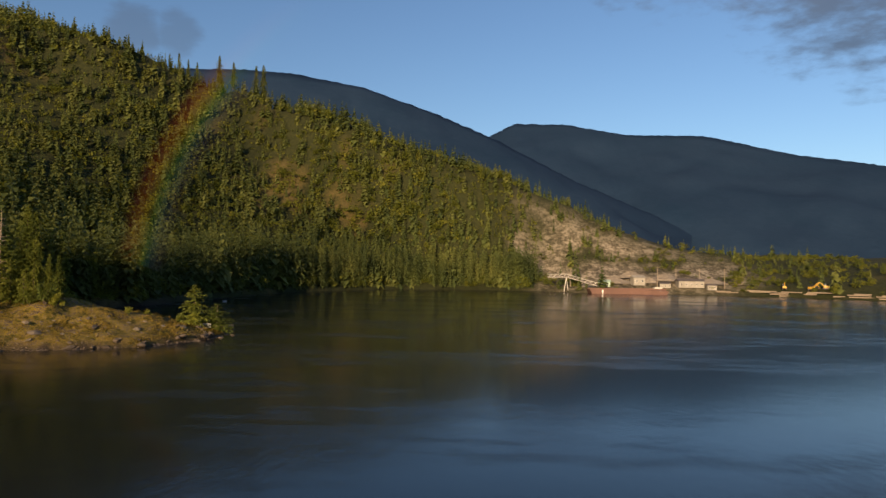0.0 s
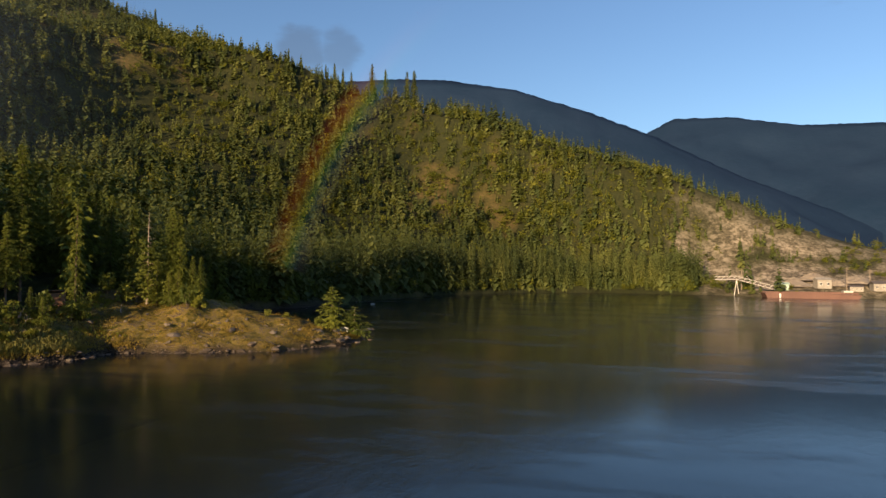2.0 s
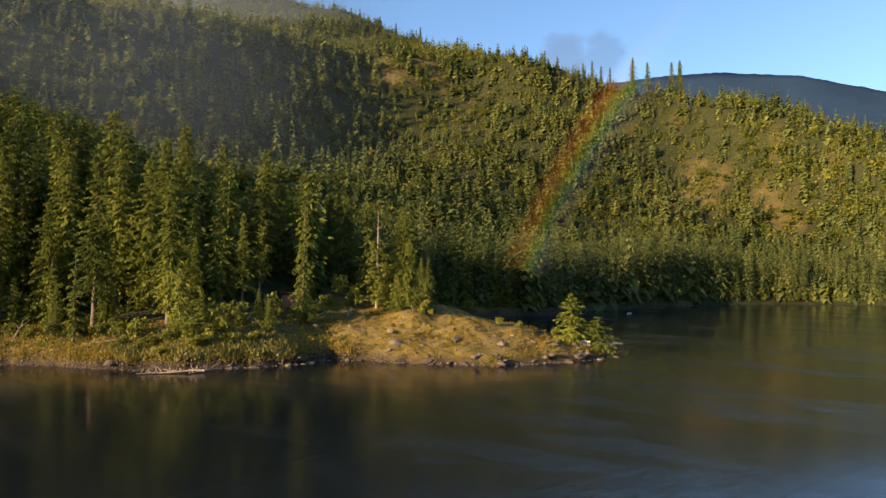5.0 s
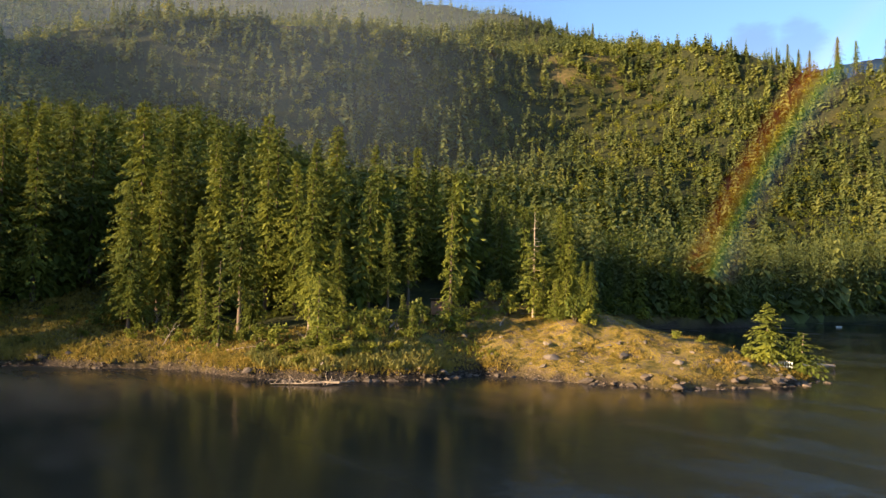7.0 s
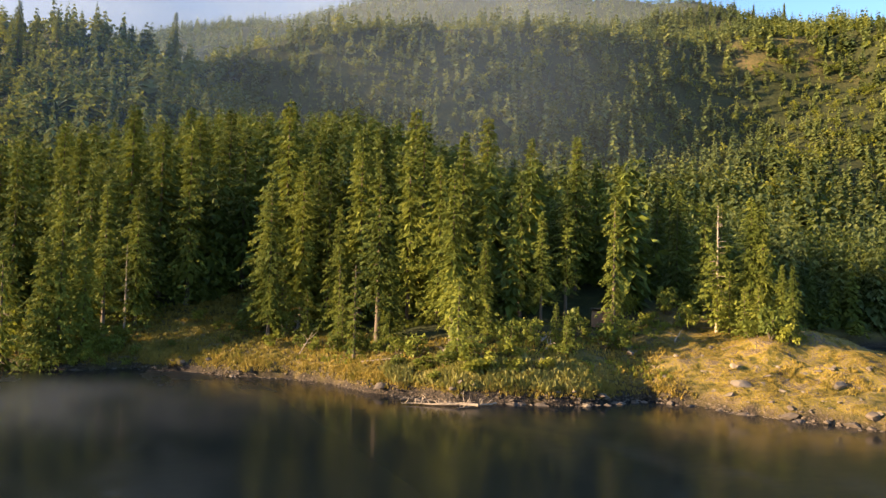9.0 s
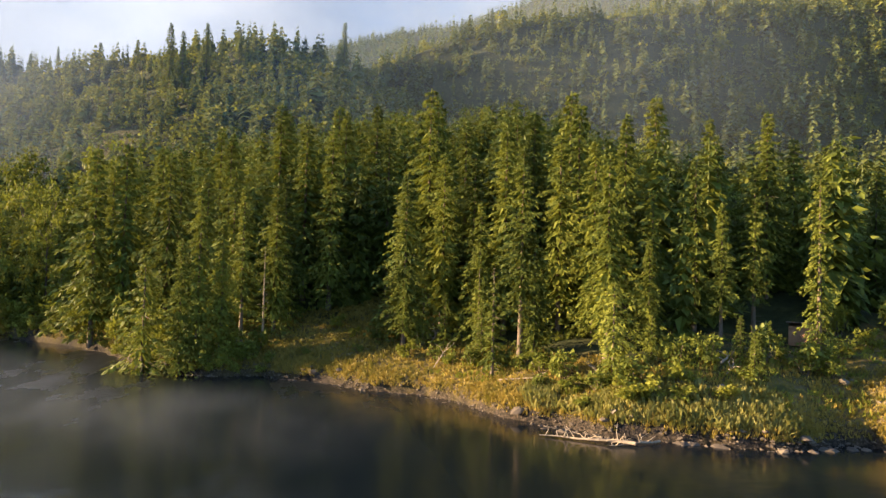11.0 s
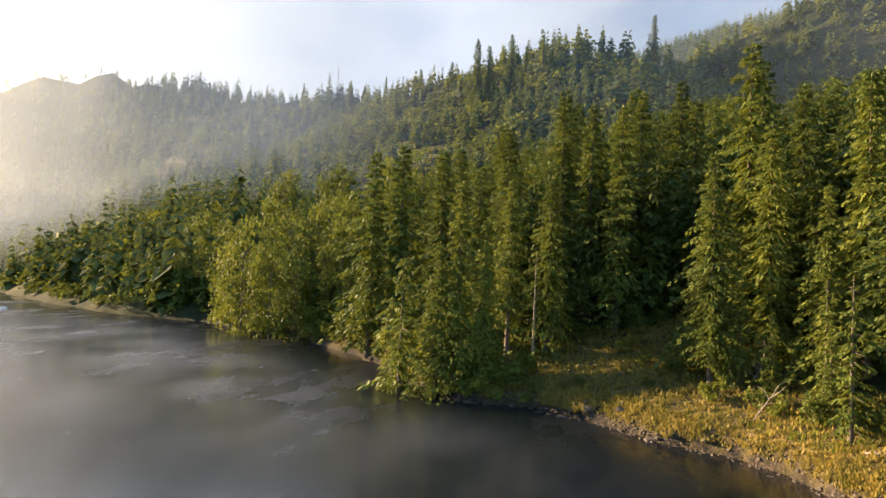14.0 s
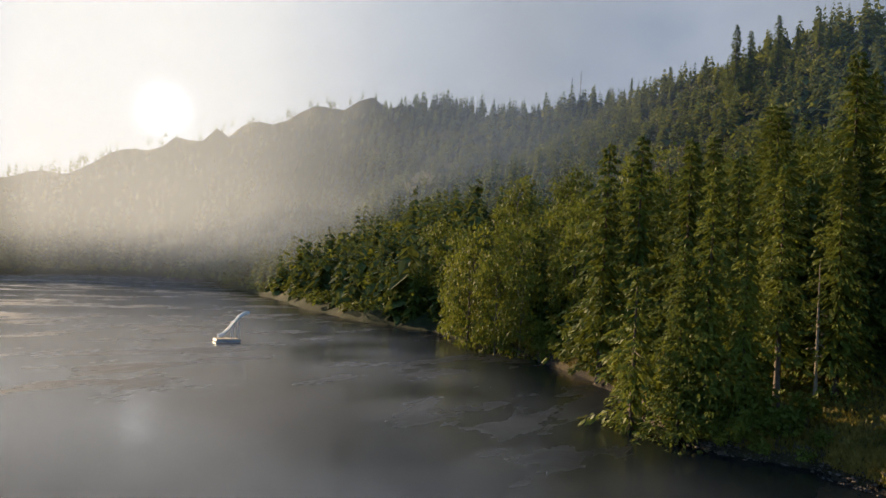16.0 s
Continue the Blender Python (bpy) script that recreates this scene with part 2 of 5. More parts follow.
def box(bm, size, m, bevel=0.0):
    made = bmesh.ops.create_cube(bm, size=1.0, matrix=m @ Matrix.Diagonal((*size, 1)))
    if bevel:
        bmesh.ops.bevel(bm, geom=list({e for v in made["verts"] for e in v.link_edges}), offset=bevel, segments=1, affect="EDGES")


def rod(bm, a, b, r1, r2=None, sides=6):
    a, b = Vector(a), Vector(b)
    turn = (b - a).to_track_quat("Z", "Y").to_matrix().to_4x4()
    bmesh.ops.create_cone(bm, cap_ends=True, segments=sides, radius1=r1, radius2=r1 if r2 is None else r2, depth=(b - a).length, matrix=Matrix.Translation((a + b) / 2) @ turn)


# lattice noise for the land
LATTICE = np.random.RandomState(7).rand(256, 256)


def vnoise(x, y):
    xi, yi = np.floor(x).astype(int), np.floor(y).astype(int)
    fx, fy = x - xi, y - yi
    fx, fy = fx * fx * (3 - 2 * fx), fy * fy * (3 - 2 * fy)
    g = lambda a, b: LATTICE[a % 256, b % 256]
    return (g(xi, yi) * (1 - fx) + g(xi + 1, yi) * fx) * (1 - fy) + (g(xi, yi + 1) * (1 - fx) + g(xi + 1, yi + 1) * fx) * fy - 0.5


def fbm(x, y, size, octaves=4):
    total, amp = 0.0, 1.0
    for o in range(octaves):
        total = total + amp * vnoise(x / size * 2 ** o + 17.3 * o, y / size * 2 ** o + 5.1 * o)
        amp *= 0.5
    return total


# the lake's outline, in turn round the water
SHORE_NORTH = [(253, 422), (219, 452), (179, 466), (134, 464), (85, 459), (59, 474), (-3, 473), (-40, 453), (-70, 415), (-92, 370), (-100, 320), (-107, 282), (-106, 240), (-118, 212), (-122, 188),
               (-106, 172), (-84, 163), (-64, 159), (-53, 155.5), (-47.5, 149.5), (-49.5, 141), (-56, 126), (-69, 119), (-79.5, 113), (-80, 104.5), (-86, 91), (-97, 85.5), (-109, 78), (-120, 67), (-125, 60)]
SHORE_SOUTH = [(-126, 51), (-142, 40.5), (-163, 26), (-175, 14), (-185, 0), (-207, -26), (-214, -58), (-245, -108), (-300, -190), (-326, -226), (-346, -272), (-392, -312), (-436, -390), (-442, -448),
               (-395, -462), (-330, -425), (-261, -370), (-150, -420), (100, -430), (350, -300), (450, 0), (380, 300)]
SHORE = np.array(SHORE_NORTH + SHORE_SOUTH, float)
# the ring of ridges round the lake, with the height of the ground on them
RIDGE_NORTH = [(420, 590, 20), (240, 575, 16), (178, 585, 26), (110, 592, 42), (27, 582, 58), (-66, 598, 98), (-124, 598, 127), (-190, 592, 152), (-233, 552, 150), (-268, 513, 148), (-305, 492, 152), (-345, 400, 110), (-352, 300, 71), (-358, 210, 54)]
RIDGE_WEST = [(-366, 130, 82), (-362, 63, 103), (-405, 20, 116), (-437, -33, 112), (-471, -90, 114), (-502, -168, 122), (-540, -260, 140), (-575, -370, 167), (-583, -428, 172), (-592, -480, 164), (-578, -548, 152), (-527, -590, 132), (-440, -620, 88), (-390, -645, 78), (-200, -720, 50), (100, -740, 45), (500, -500, 45), (750, 0, 40), (650, 400, 30)]
RIDGE = np.array(RIDGE_NORTH + RIDGE_WEST, float)
MOUNT = np.array([(-345, 525, 192), (-544, 569, 300), (-703, 532, 358), (-832, 425, 380), (-885, 287, 330), (-900, 218, 326), (-915, 152, 296), (-925, 60, 275), (-960, -80, 210)], float)
SPUR = np.array([(-340, -255, 10), (-366, -220, 22), (-361, -165, 34), (-352, -87, 48), (-338, -30, 54)], float)


def segments(line, x, y, closed):
    """Distance to a polyline and the share of the way along it, for arrays of places."""
    best, where, seg = np.full(x.shape, 1e9), np.zeros(x.shape), np.zeros(x.shape, int)
    count = len(line) if closed else len(line) - 1
    for i in range(count):
        a, b = line[i, :2], line[(i + 1) % len(line), :2]
        e = b - a
        u = np.clip(((x - a[0]) * e[0] + (y - a[1]) * e[1]) / (e @ e), 0, 1)
        d = np.hypot(x - a[0] - u * e[0], y - a[1] - u * e[1])
        hit = d < best
        best, where, seg = np.where(hit, d, best), np.where(hit, u, where), np.where(hit, i, seg)
    return best, where, seg


def along(line, where, seg):
    return line[seg, 2] * (1 - where) + line[(seg + 1) % len(line), 2] * where


def inside(line, x, y):
    odd = np.zeros(x.shape, bool)
    for i in range(len(line)):
        (ax, ay), (bx, by) = line[i, :2], line[(i + 1) % len(line), :2]
        cross = ((ay > y) != (by > y)) & (x < (bx - ax) * (y - ay) / (by - ay + 1e-12) + ax)
        odd ^= cross
    return odd


RING = np.array([(RIDGE[i] * (1 - u) + RIDGE[(i + 1) % len(RIDGE)] * u) for i in range(len(RIDGE)) for u in (0, 0.25, 0.5, 0.75)])


CREST = np.array([(MOUNT[i] * (1 - u) + MOUNT[i + 1] * u) for i in range(len(MOUNT) - 1) for u in (0, 0.2, 0.4, 0.6, 0.8)])


def land(x, y):
    """Height of the ground, the distance inland (minus in the lake) and the share of the way up to the ridge."""
    x, y = np.asarray(x, float), np.asarray(y, float)
    wx, wy = x + 2.2 * fbm(x, y, 7.0, 3), y + 2.2 * fbm(x + 90, y + 40, 7.0, 3)
    d, _, _ = segments(SHORE, wx, wy, True)
    wet = inside(SHORE, wx, wy)
    d = np.where(wet, -d, d)
    dr, where, seg = segments(RIDGE, x, y, True)
    w = 0
    zr = 0
    for px, py, pz in RING:
        k = 1 / ((x - px) ** 2 + (y - py) ** 2 + 400) ** 2
        w, zr = w + k, zr + k * pz
    zr = zr / w
    inland = np.maximum(d, 0)
    rise = np.maximum(inland - 24, 0) + np.minimum(inland, 24) * 0.12
    up = rise / (rise + dr + 1e-6)
    bank_z = 1.25 * (1 - np.exp(-inland / 0.5)) + 4.3 * (1 - np.exp(-inland / 9)) + 0.055 * np.minimum(inland, 120)
    z = bank_z + zr * up ** 1.25
    z = z + np.minimum(inland / 40, 1) * 9 * fbm(x, y, 90, 4) + np.minimum(inland / 12, 1) * 1.0 * fbm(x, y, 11, 3)
    sd, sw, ss = segments(SPUR, x, y, False)
    z = np.where(inland > 0, np.maximum(z, (along(SPUR, sw, ss) - 0.35 * sd) * np.minimum(inland / 40, 1)), z)
    md, _, _ = segments(MOUNT, x, y, False)
    w, zm = 0, 0
    for px, py, pz in CREST:
        k = 1 / ((x - px) ** 2 + (y - py) ** 2 + 900) ** 2
        w, zm = w + k, zm + k * pz
    lake_side = inside(RIDGE, x, y)
    peak = zm / w - 6 - 0.46 * np.maximum(md - 15, 0) + 26 * fbm(x + 300, y, 150, 4) - np.where(lake_side, 1.1 * dr, 0)
    z = np.where(inland > 0, np.maximum(z, peak), z)
    # hard rock showing through the low point
    knoll = np.exp(-(((x + 70) / 26) ** 2 + ((y - 134) / 17) ** 2))
    z = np.where(wet, z, z + knoll * (2.6 * np.abs(fbm(x, y, 6.0, 5)) - 2.0 + 1.0 * np.abs(fbm(x * 0.6 + y * 0.8, y * 0.3 - x * 0.2, 2.2, 2))))
    hollow = np.exp(-(((x + 52) / 12) ** 2 + ((y - 149) / 9) ** 2))
    z = np.where(wet, z, z * (1 - 0.5 * hollow))
    z = np.where(wet, np.maximum(-0.9 + d * 0.3, -6.0), z)
    return z, d, up


def ground(x, y):
    return float(land(np.array([x]), np.array([y]))[0][0])


QUARRY = lambda x, y: np.clip(1.3 - np.hypot((x - 118) / 105, (y - 520) / 66) ** 2, 0, 1) * np.clip((x - 22 - (580 - y) * 0.36 + 26 * fbm(x, y, 40, 4)) / 14, 0, 1) * np.clip(1.25 - 3.2 * np.maximum(fbm(x + 9, y, 34, 4) - 0.12, 0), 0, 1)


def bare_patches(x, y):
    """Share of cleared, open ground on the hillsides."""
    hill = np.exp(-(((x + 95) / 70) ** 2 + ((y - 520) / 60) ** 2)) + 0.36 * np.exp(-(((x + 285) / 40) ** 2 + ((y - 330) / 30) ** 2)) + 0.5 * np.exp(-(((x + 40) / 40) ** 2 + ((y - 520) / 40) ** 2))
    return np.clip((fbm(x + 50, y, 38, 4) + hill * 0.30 - 0.40) * 4, 0, 1)


def clearing(x, y):
    """The grassy slope that opens between the shore trees."""
    return np.exp(-((((x + 131) * 0.75 + (y - 72) * 0.66) / 9) ** 2 + (((x + 131) * 0.66 - (y - 72) * 0.75) / 17) ** 2))


# the land: one sheet, fine near the point and coarse towards the horizon
SIDE, BEND = 320, 5.7
steps = 4200 * np.sinh(BEND * np.linspace(-1, 1, SIDE)) / np.sinh(BEND)
gx, gy = np.meshgrid(steps - 92, steps + 98, indexing="ij")
gz, gd, gu = land(gx.ravel(), gy.ravel())
index = np.arange(SIDE * SIDE).reshape(SIDE, SIDE)
quads = np.stack([index[:-1, :-1], index[1:, :-1], index[1:, 1:], index[:-1, 1:]], -1).reshape(-1, 4)
gxr, gyr = gx.ravel(), gy.ravel()
ground_me = raw_mesh("ground", np.stack([gxr, gyr, gz], -1), quads, GROUND, True)
cover = np.zeros((SIDE * SIDE, 4), np.float32)
near_shore = np.clip(1.25 - gd / 11 + 0.8 * fbm(gxr, gyr, 6, 3), 0, 1) * np.clip((150 - np.hypot(gxr + 85, gyr - 95)) / 40, 0, 1)
knoll_mask = np.clip(1.6 * np.exp(-(((gxr + 72) / 24) ** 2 + ((gyr - 133) / 19) ** 2)) - 0.25 + 0.4 * fbm(gxr, gyr, 8, 3), 0, 1)
cover[:, 0] = np.maximum(knoll_mask, 0.55 * near_shore)
cover[:, 1] = np.clip(np.maximum(np.maximum(bare_patches(gxr, gyr), near_shore * 0.9), clearing(gxr, gyr) * 0.9), 0, 1)
cover[:, 2] = QUARRY(gxr, gyr)
cover[:, 3] = np.clip(1.4 - gd / 1.5 + 0.9 * fbm(gxr, gyr, 3, 3), 0, 1) * np.clip((190 - np.hypot(gxr + 85, gyr - 95)) / 40, 0, 1)
layer = ground_me.color_attributes.new("cover", "FLOAT_COLOR", "POINT")
layer.data.foreach_set("color", cover.ravel())
tagged(new("ground", ground_me), "forest floor, dry grass and bare rock round the lake", "ground", kind="structure")

lake = bmesh.new()
bmesh.ops.create_grid(lake, x_segments=1, y_segments=1, size=700, matrix=Matrix.Translation((-20, 0, 0)))
lake_ob = part("water", lake, WATER, None)
tagged(lake_ob, "dark rippled lake water with calm streaks", "water", kind="structure")


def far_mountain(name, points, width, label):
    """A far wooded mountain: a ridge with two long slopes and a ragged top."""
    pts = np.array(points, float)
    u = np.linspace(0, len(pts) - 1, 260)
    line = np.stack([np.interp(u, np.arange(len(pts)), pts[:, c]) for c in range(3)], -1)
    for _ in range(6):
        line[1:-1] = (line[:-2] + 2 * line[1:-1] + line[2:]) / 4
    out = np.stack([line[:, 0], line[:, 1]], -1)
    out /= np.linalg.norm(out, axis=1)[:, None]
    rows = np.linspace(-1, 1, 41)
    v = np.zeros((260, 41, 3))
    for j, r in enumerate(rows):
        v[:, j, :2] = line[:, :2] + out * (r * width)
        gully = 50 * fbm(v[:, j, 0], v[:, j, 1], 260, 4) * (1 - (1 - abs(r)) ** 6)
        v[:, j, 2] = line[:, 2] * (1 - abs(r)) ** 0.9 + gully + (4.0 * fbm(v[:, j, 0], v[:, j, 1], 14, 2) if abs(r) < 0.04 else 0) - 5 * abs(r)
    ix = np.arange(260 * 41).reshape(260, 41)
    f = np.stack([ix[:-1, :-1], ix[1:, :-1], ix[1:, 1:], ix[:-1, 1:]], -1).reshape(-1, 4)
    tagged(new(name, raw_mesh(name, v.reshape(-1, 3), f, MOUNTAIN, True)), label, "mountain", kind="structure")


def polar(az, el, reach):
    return (-math.sin(radians(az)) * reach + 1.7, math.cos(radians(az)) * reach, 15.7 + reach * math.tan(radians(el)))


far_mountain("backdrop", [polar(a, e, 2100) for a, e in ((34, 12.5), (24, 14.2), (18, 14.8), (13.7, 14.8), (8.3, 14.1), (2.7, 12.4), (-2.4, 10.4), (-9, 7.0), (-18, 3))], 900, "wooded mountain across the valley, dark blue for haze and cloud shade")
far_mountain("backdrop", [polar(a, e, 3000) for a, e in ((12, 4.0), (4, 8.0), (-1.0, 10.0), (-2.4, 10.6), (-4.2, 11.5), (-8.3, 11.4), (-13, 10.5), (-19, 10.2), (-24.8, 8.6), (-31, 7.4), (-42, 6.0), (-55, 4))], 1200, "wooded mountain range behind the quarry, dark blue for haze and cloud shade")


# trees
def orthonormal(axis):
    ref = np.where(np.abs(axis[:, 2:3]) > 0.9, np.array([[1.0, 0, 0]]), np.array([[0, 0, 1.0]]))
    side = np.cross(axis, ref)
    side /= np.linalg.norm(side, axis=1)[:, None] + 1e-9
    return side, np.cross(side, axis)


def cards(base, axis, length, width, sag, rng):
    """Small bent needle or leaf sprays, four corners each, along the given axes."""
    side, up = orthonormal(axis)
    roll = rng.uniform(-0.9, 0.9, len(base))[:, None]
    side = side * np.cos(roll) + up * np.sin(roll)
    mid = base + axis * (length * 0.45)[:, None]
    tip = base + axis * length[:, None] - np.array([0, 0, 1.0]) * (length * sag)[:, None]
    w = width[:, None] * 0.5
    v = np.stack([base, mid + side * w, tip, mid - side * w - np.array([0, 0, 1.0]) * (w * 0.4)], 1)
    return v.reshape(-1, 3), np.arange(len(base) * 4).reshape(-1, 4)


def trunk_mesh(height, radius, rng, lean=0.0, rings=6, sides=6):
    z = np.linspace(-0.5, height * 0.97, rings)
    bend = rng.uniform(-1, 1, 2) * lean
    v, f = [], []
    for i, h in enumerate(z):
        t = max(h, 0) / height
        r = radius * (1 - t) ** 0.85 * (1.25 if i == 0 else 1) + 0.015
        for s in range(sides):
            a = 2 * math.pi * s / sides
            v.append((bend[0] * t * t + r * math.cos(a), bend[1] * t * t + r * math.sin(a), h))
    for i in range(rings - 1):
        for s in range(sides):
            f.append((i * sides + s, i * sides + (s + 1) % sides, (i + 1) * sides + (s + 1) % sides, (i + 1) * sides + s))
    return np.array(v), np.array(f)


def conifer(rng, height, reach, branches, per, droop=0.35, low=0.08, top=1.0, shape=0.8, size=1.0, gaps=0.15, slim=1.0):
    """The crown of a conifer as sprays set along drooping boughs; also the ends of its boughs."""
    t = low + (top - low) * np.sort(rng.uniform(0, 1, branches)) ** 0.9
    az = rng.uniform(0, 2 * np.pi, branches)
    lobes = 1 + 0.22 * np.sin(az * 2 + rng.uniform(0, 6)) + 0.12 * np.sin(t * 23 + rng.uniform(0, 6))
    ln = reach * np.clip((1 - t) / (1 - low), 0, 1) ** shape * rng.uniform(0.6, 1.15, branches) * lobes + 0.02 * height
    ln *= np.where(rng.uniform(0, 1, branches) < gaps, 0.35, 1.0) * np.clip(0.55 + (t - low) * 4, 0, 1)
    rise = 0.32 * t - 0.12 + rng.uniform(-0.1, 0.1, branches)
    s = np.tile(np.linspace(0.22, 1.0, per), branches) + rng.uniform(-0.06, 0.06, branches * per)
    b = np.repeat(np.arange(branches), per)
    out = np.stack([np.cos(az[b]), np.sin(az[b]), np.zeros(len(b))], -1)
    across = np.stack([-out[:, 1], out[:, 0], np.zeros(len(b))], -1)
    r = s * ln[b]
    base = out * r[:, None]
    base[:, 2] = t[b] * height + rise[b] * r - droop * s * s * ln[b] * (1 - 0.5 * t[b])
    spread = np.where(np.arange(len(b)) % 2 == 0, 1.0, -1.0) * rng.uniform(0.2, 1.1, len(b)) * np.where(s > 0.93, 0.15, 1)
    base += across * (np.sign(spread) * rng.uniform(0, 0.26, len(b)) * r * (slim < 1))[:, None]
    axis = out * rng.uniform(0.6, 1.0, len(b))[:, None] + across * spread[:, None]
    axis[:, 2] += rng.uniform(-0.65, 0.15, len(b)) - droop * 0.5 * s
    axis /= np.linalg.norm(axis, axis=1)[:, None]
    length = size * (0.25 + 0.13 * ln[b]) * rng.uniform(0.7, 1.2, len(b))
    v, f = cards(base, axis, length, length * slim * rng.uniform(0.42, 0.75, len(b)), rng.uniform(0.05, 0.3, len(b)), rng)
    # the leader
    lv, lf = cards(np.array([[0, 0, height * min(top, 0.985) - 0.3]] * 3), np.array([[0.06, 0, 1.0], [-0.05, 0.05, 1.0], [0, -0.06, 1.0]]), np.full(3, 0.045 * height + 0.3), np.full(3, 0.012 * height + 0.12), np.zeros(3), rng)
    return np.vstack([v, lv]), np.vstack([f, lf + len(v)])


def boughed(rng, height, reach, boughs, nodes, per, droop=0.4, low=0.08, top=1.0, shape=0.8, spray=0.75, gaps=0.15, lift=0.3):
    """A full conifer crown: flat fans of needle sprays in clumps along lopsided drooping boughs."""
    i = np.arange(boughs)
    t = low + (top - low) * ((i + rng.uniform(0, 1, boughs)) / boughs) ** 1.1
    az = i * 2.39996 + rng.uniform(-0.6, 0.6, boughs)
    profile = np.clip((1 - t) / (1 - low), 0, 1) ** shape * np.clip(0.5 + (t - low) * 5, 0, 1)
    lopsided = 1 + 0.22 * np.sin(az + rng.uniform(0, 6)) + 0.16 * np.sin(2 * az + t * 9 + rng.uniform(0, 6)) + 0.12 * np.sin(t * 31 + rng.uniform(0, 6))
    ln = reach * profile * lopsided * rng.uniform(0.62, 1.12, boughs)
    ln = ln * np.where(rng.uniform(0, 1, boughs) < gaps, 0.4, 1.0) + 0.016 * height
    b = np.repeat(np.arange(boughs), nodes * per)
    s = np.repeat(np.tile(np.linspace(0.36, 1.0, nodes), boughs) + rng.uniform(-0.06, 0.06, boughs * nodes), per)
    out = np.stack([np.cos(az[b]), np.sin(az[b]), np.zeros(len(b))], -1)
    across = np.stack([-out[:, 1], out[:, 0], np.zeros(len(b))], -1)
    up = np.array([0, 0, 1.0])
    rise = lift * t[b] - 0.05
    wide = ln[b] * (0.34 * (1 - s) + 0.10) + 0.10
    off = rng.uniform(-1, 1, len(b))
    base = out * (s * ln[b])[:, None] + across * (off * wide)[:, None]
    base[:, 2] = t[b] * height + (rise * s - droop * s * s * (1 - 0.45 * t[b])) * ln[b] + rng.uniform(-0.16, 0.10, len(b))
    axis = out * rng.uniform(0.35, 1.0, len(b))[:, None] + across * (off * 0.7 + rng.normal(0, 0.25, len(b)))[:, None] + up * rng.uniform(-0.75, 0.08, len(b))[:, None]
    axis /= np.linalg.norm(axis, axis=1)[:, None]
    length = 1.12 * spray * rng.uniform(0.6, 1.2, len(b)) * (0.55 + 0.45 * np.minimum(ln[b] / reach, 1))
    v, f = cards(base, axis, length, length * rng.uniform(0.30, 0.54, len(b)), rng.uniform(0.05, 0.35, len(b)), rng)
    tip = height * min(top, 0.985)
    lv, lf = cards(np.array([[0, 0, tip - 0.3]] * 3), np.array([[0.06, 0, 1.0], [-0.05, 0.05, 1.0], [0, -0.06, 1.0]]), np.full(3, 0.03 * height + 0.2), np.full(3, 0.010 * height + 0.10), np.zeros(3), rng)
    return np.vstack([v, lv]), np.vstack([f, lf + len(v)])


def tiered(rng, height, reach, tiers, per, low=0.05, shape=0.8, droop=0.35, wide=0.85, rag=0.55):
    """A dense conifer crown of overlapping drooping boughs in whorls, each bough a bent kite."""
    n_ = tiers * per
    t = low + (0.97 - low) * (np.repeat(np.arange(tiers), per) + rng.uniform(-0.45, 0.45, n_)) / tiers
    t = np.clip(t, 0.0, 0.97)
    az = np.tile(np.arange(per), tiers) * (2 * np.pi / per) + np.repeat(rng.uniform(0, 6, tiers), per) + rng.uniform(-0.3, 0.3, n_)
    ln = reach * (1 - t) ** shape * rng.uniform(rag, 1.15, n_) + 0.018 * height
    out = np.stack([np.cos(az), np.sin(az), np.zeros(n_)], -1)
    across = np.stack([-out[:, 1], out[:, 0], np.zeros(n_)], -1)
    up = np.array([0, 0, 1.0])
    base = up * (t * height + 0.3 * ln)[:, None]
    tip = out * ln[:, None] + up * (t * height - droop * ln * rng.uniform(0.4, 1.5, n_))[:, None]
    mid = out * (ln * 0.55)[:, None] + up * (t * height + 0.02 * ln)[:, None]
    w = across * (ln * wide * 0.5 * rng.uniform(0.7, 1.2, n_))[:, None]
    v = np.stack([base, mid + w, tip, mid - w], 1)
    lead = np.array([[0.10, 0, height * 0.93], [0, 0.10, height * 0.95], [0, 0, height], [0, -0.10, height * 0.95]])
    return np.vstack([v.reshape(-1, 3), lead]), np.arange(n_ * 4 + 4).reshape(-1, 4)


def both_of(a, b):
    return np.vstack([a[0], b[0]]), np.vstack([a[1], b[1] + len(a[0])])


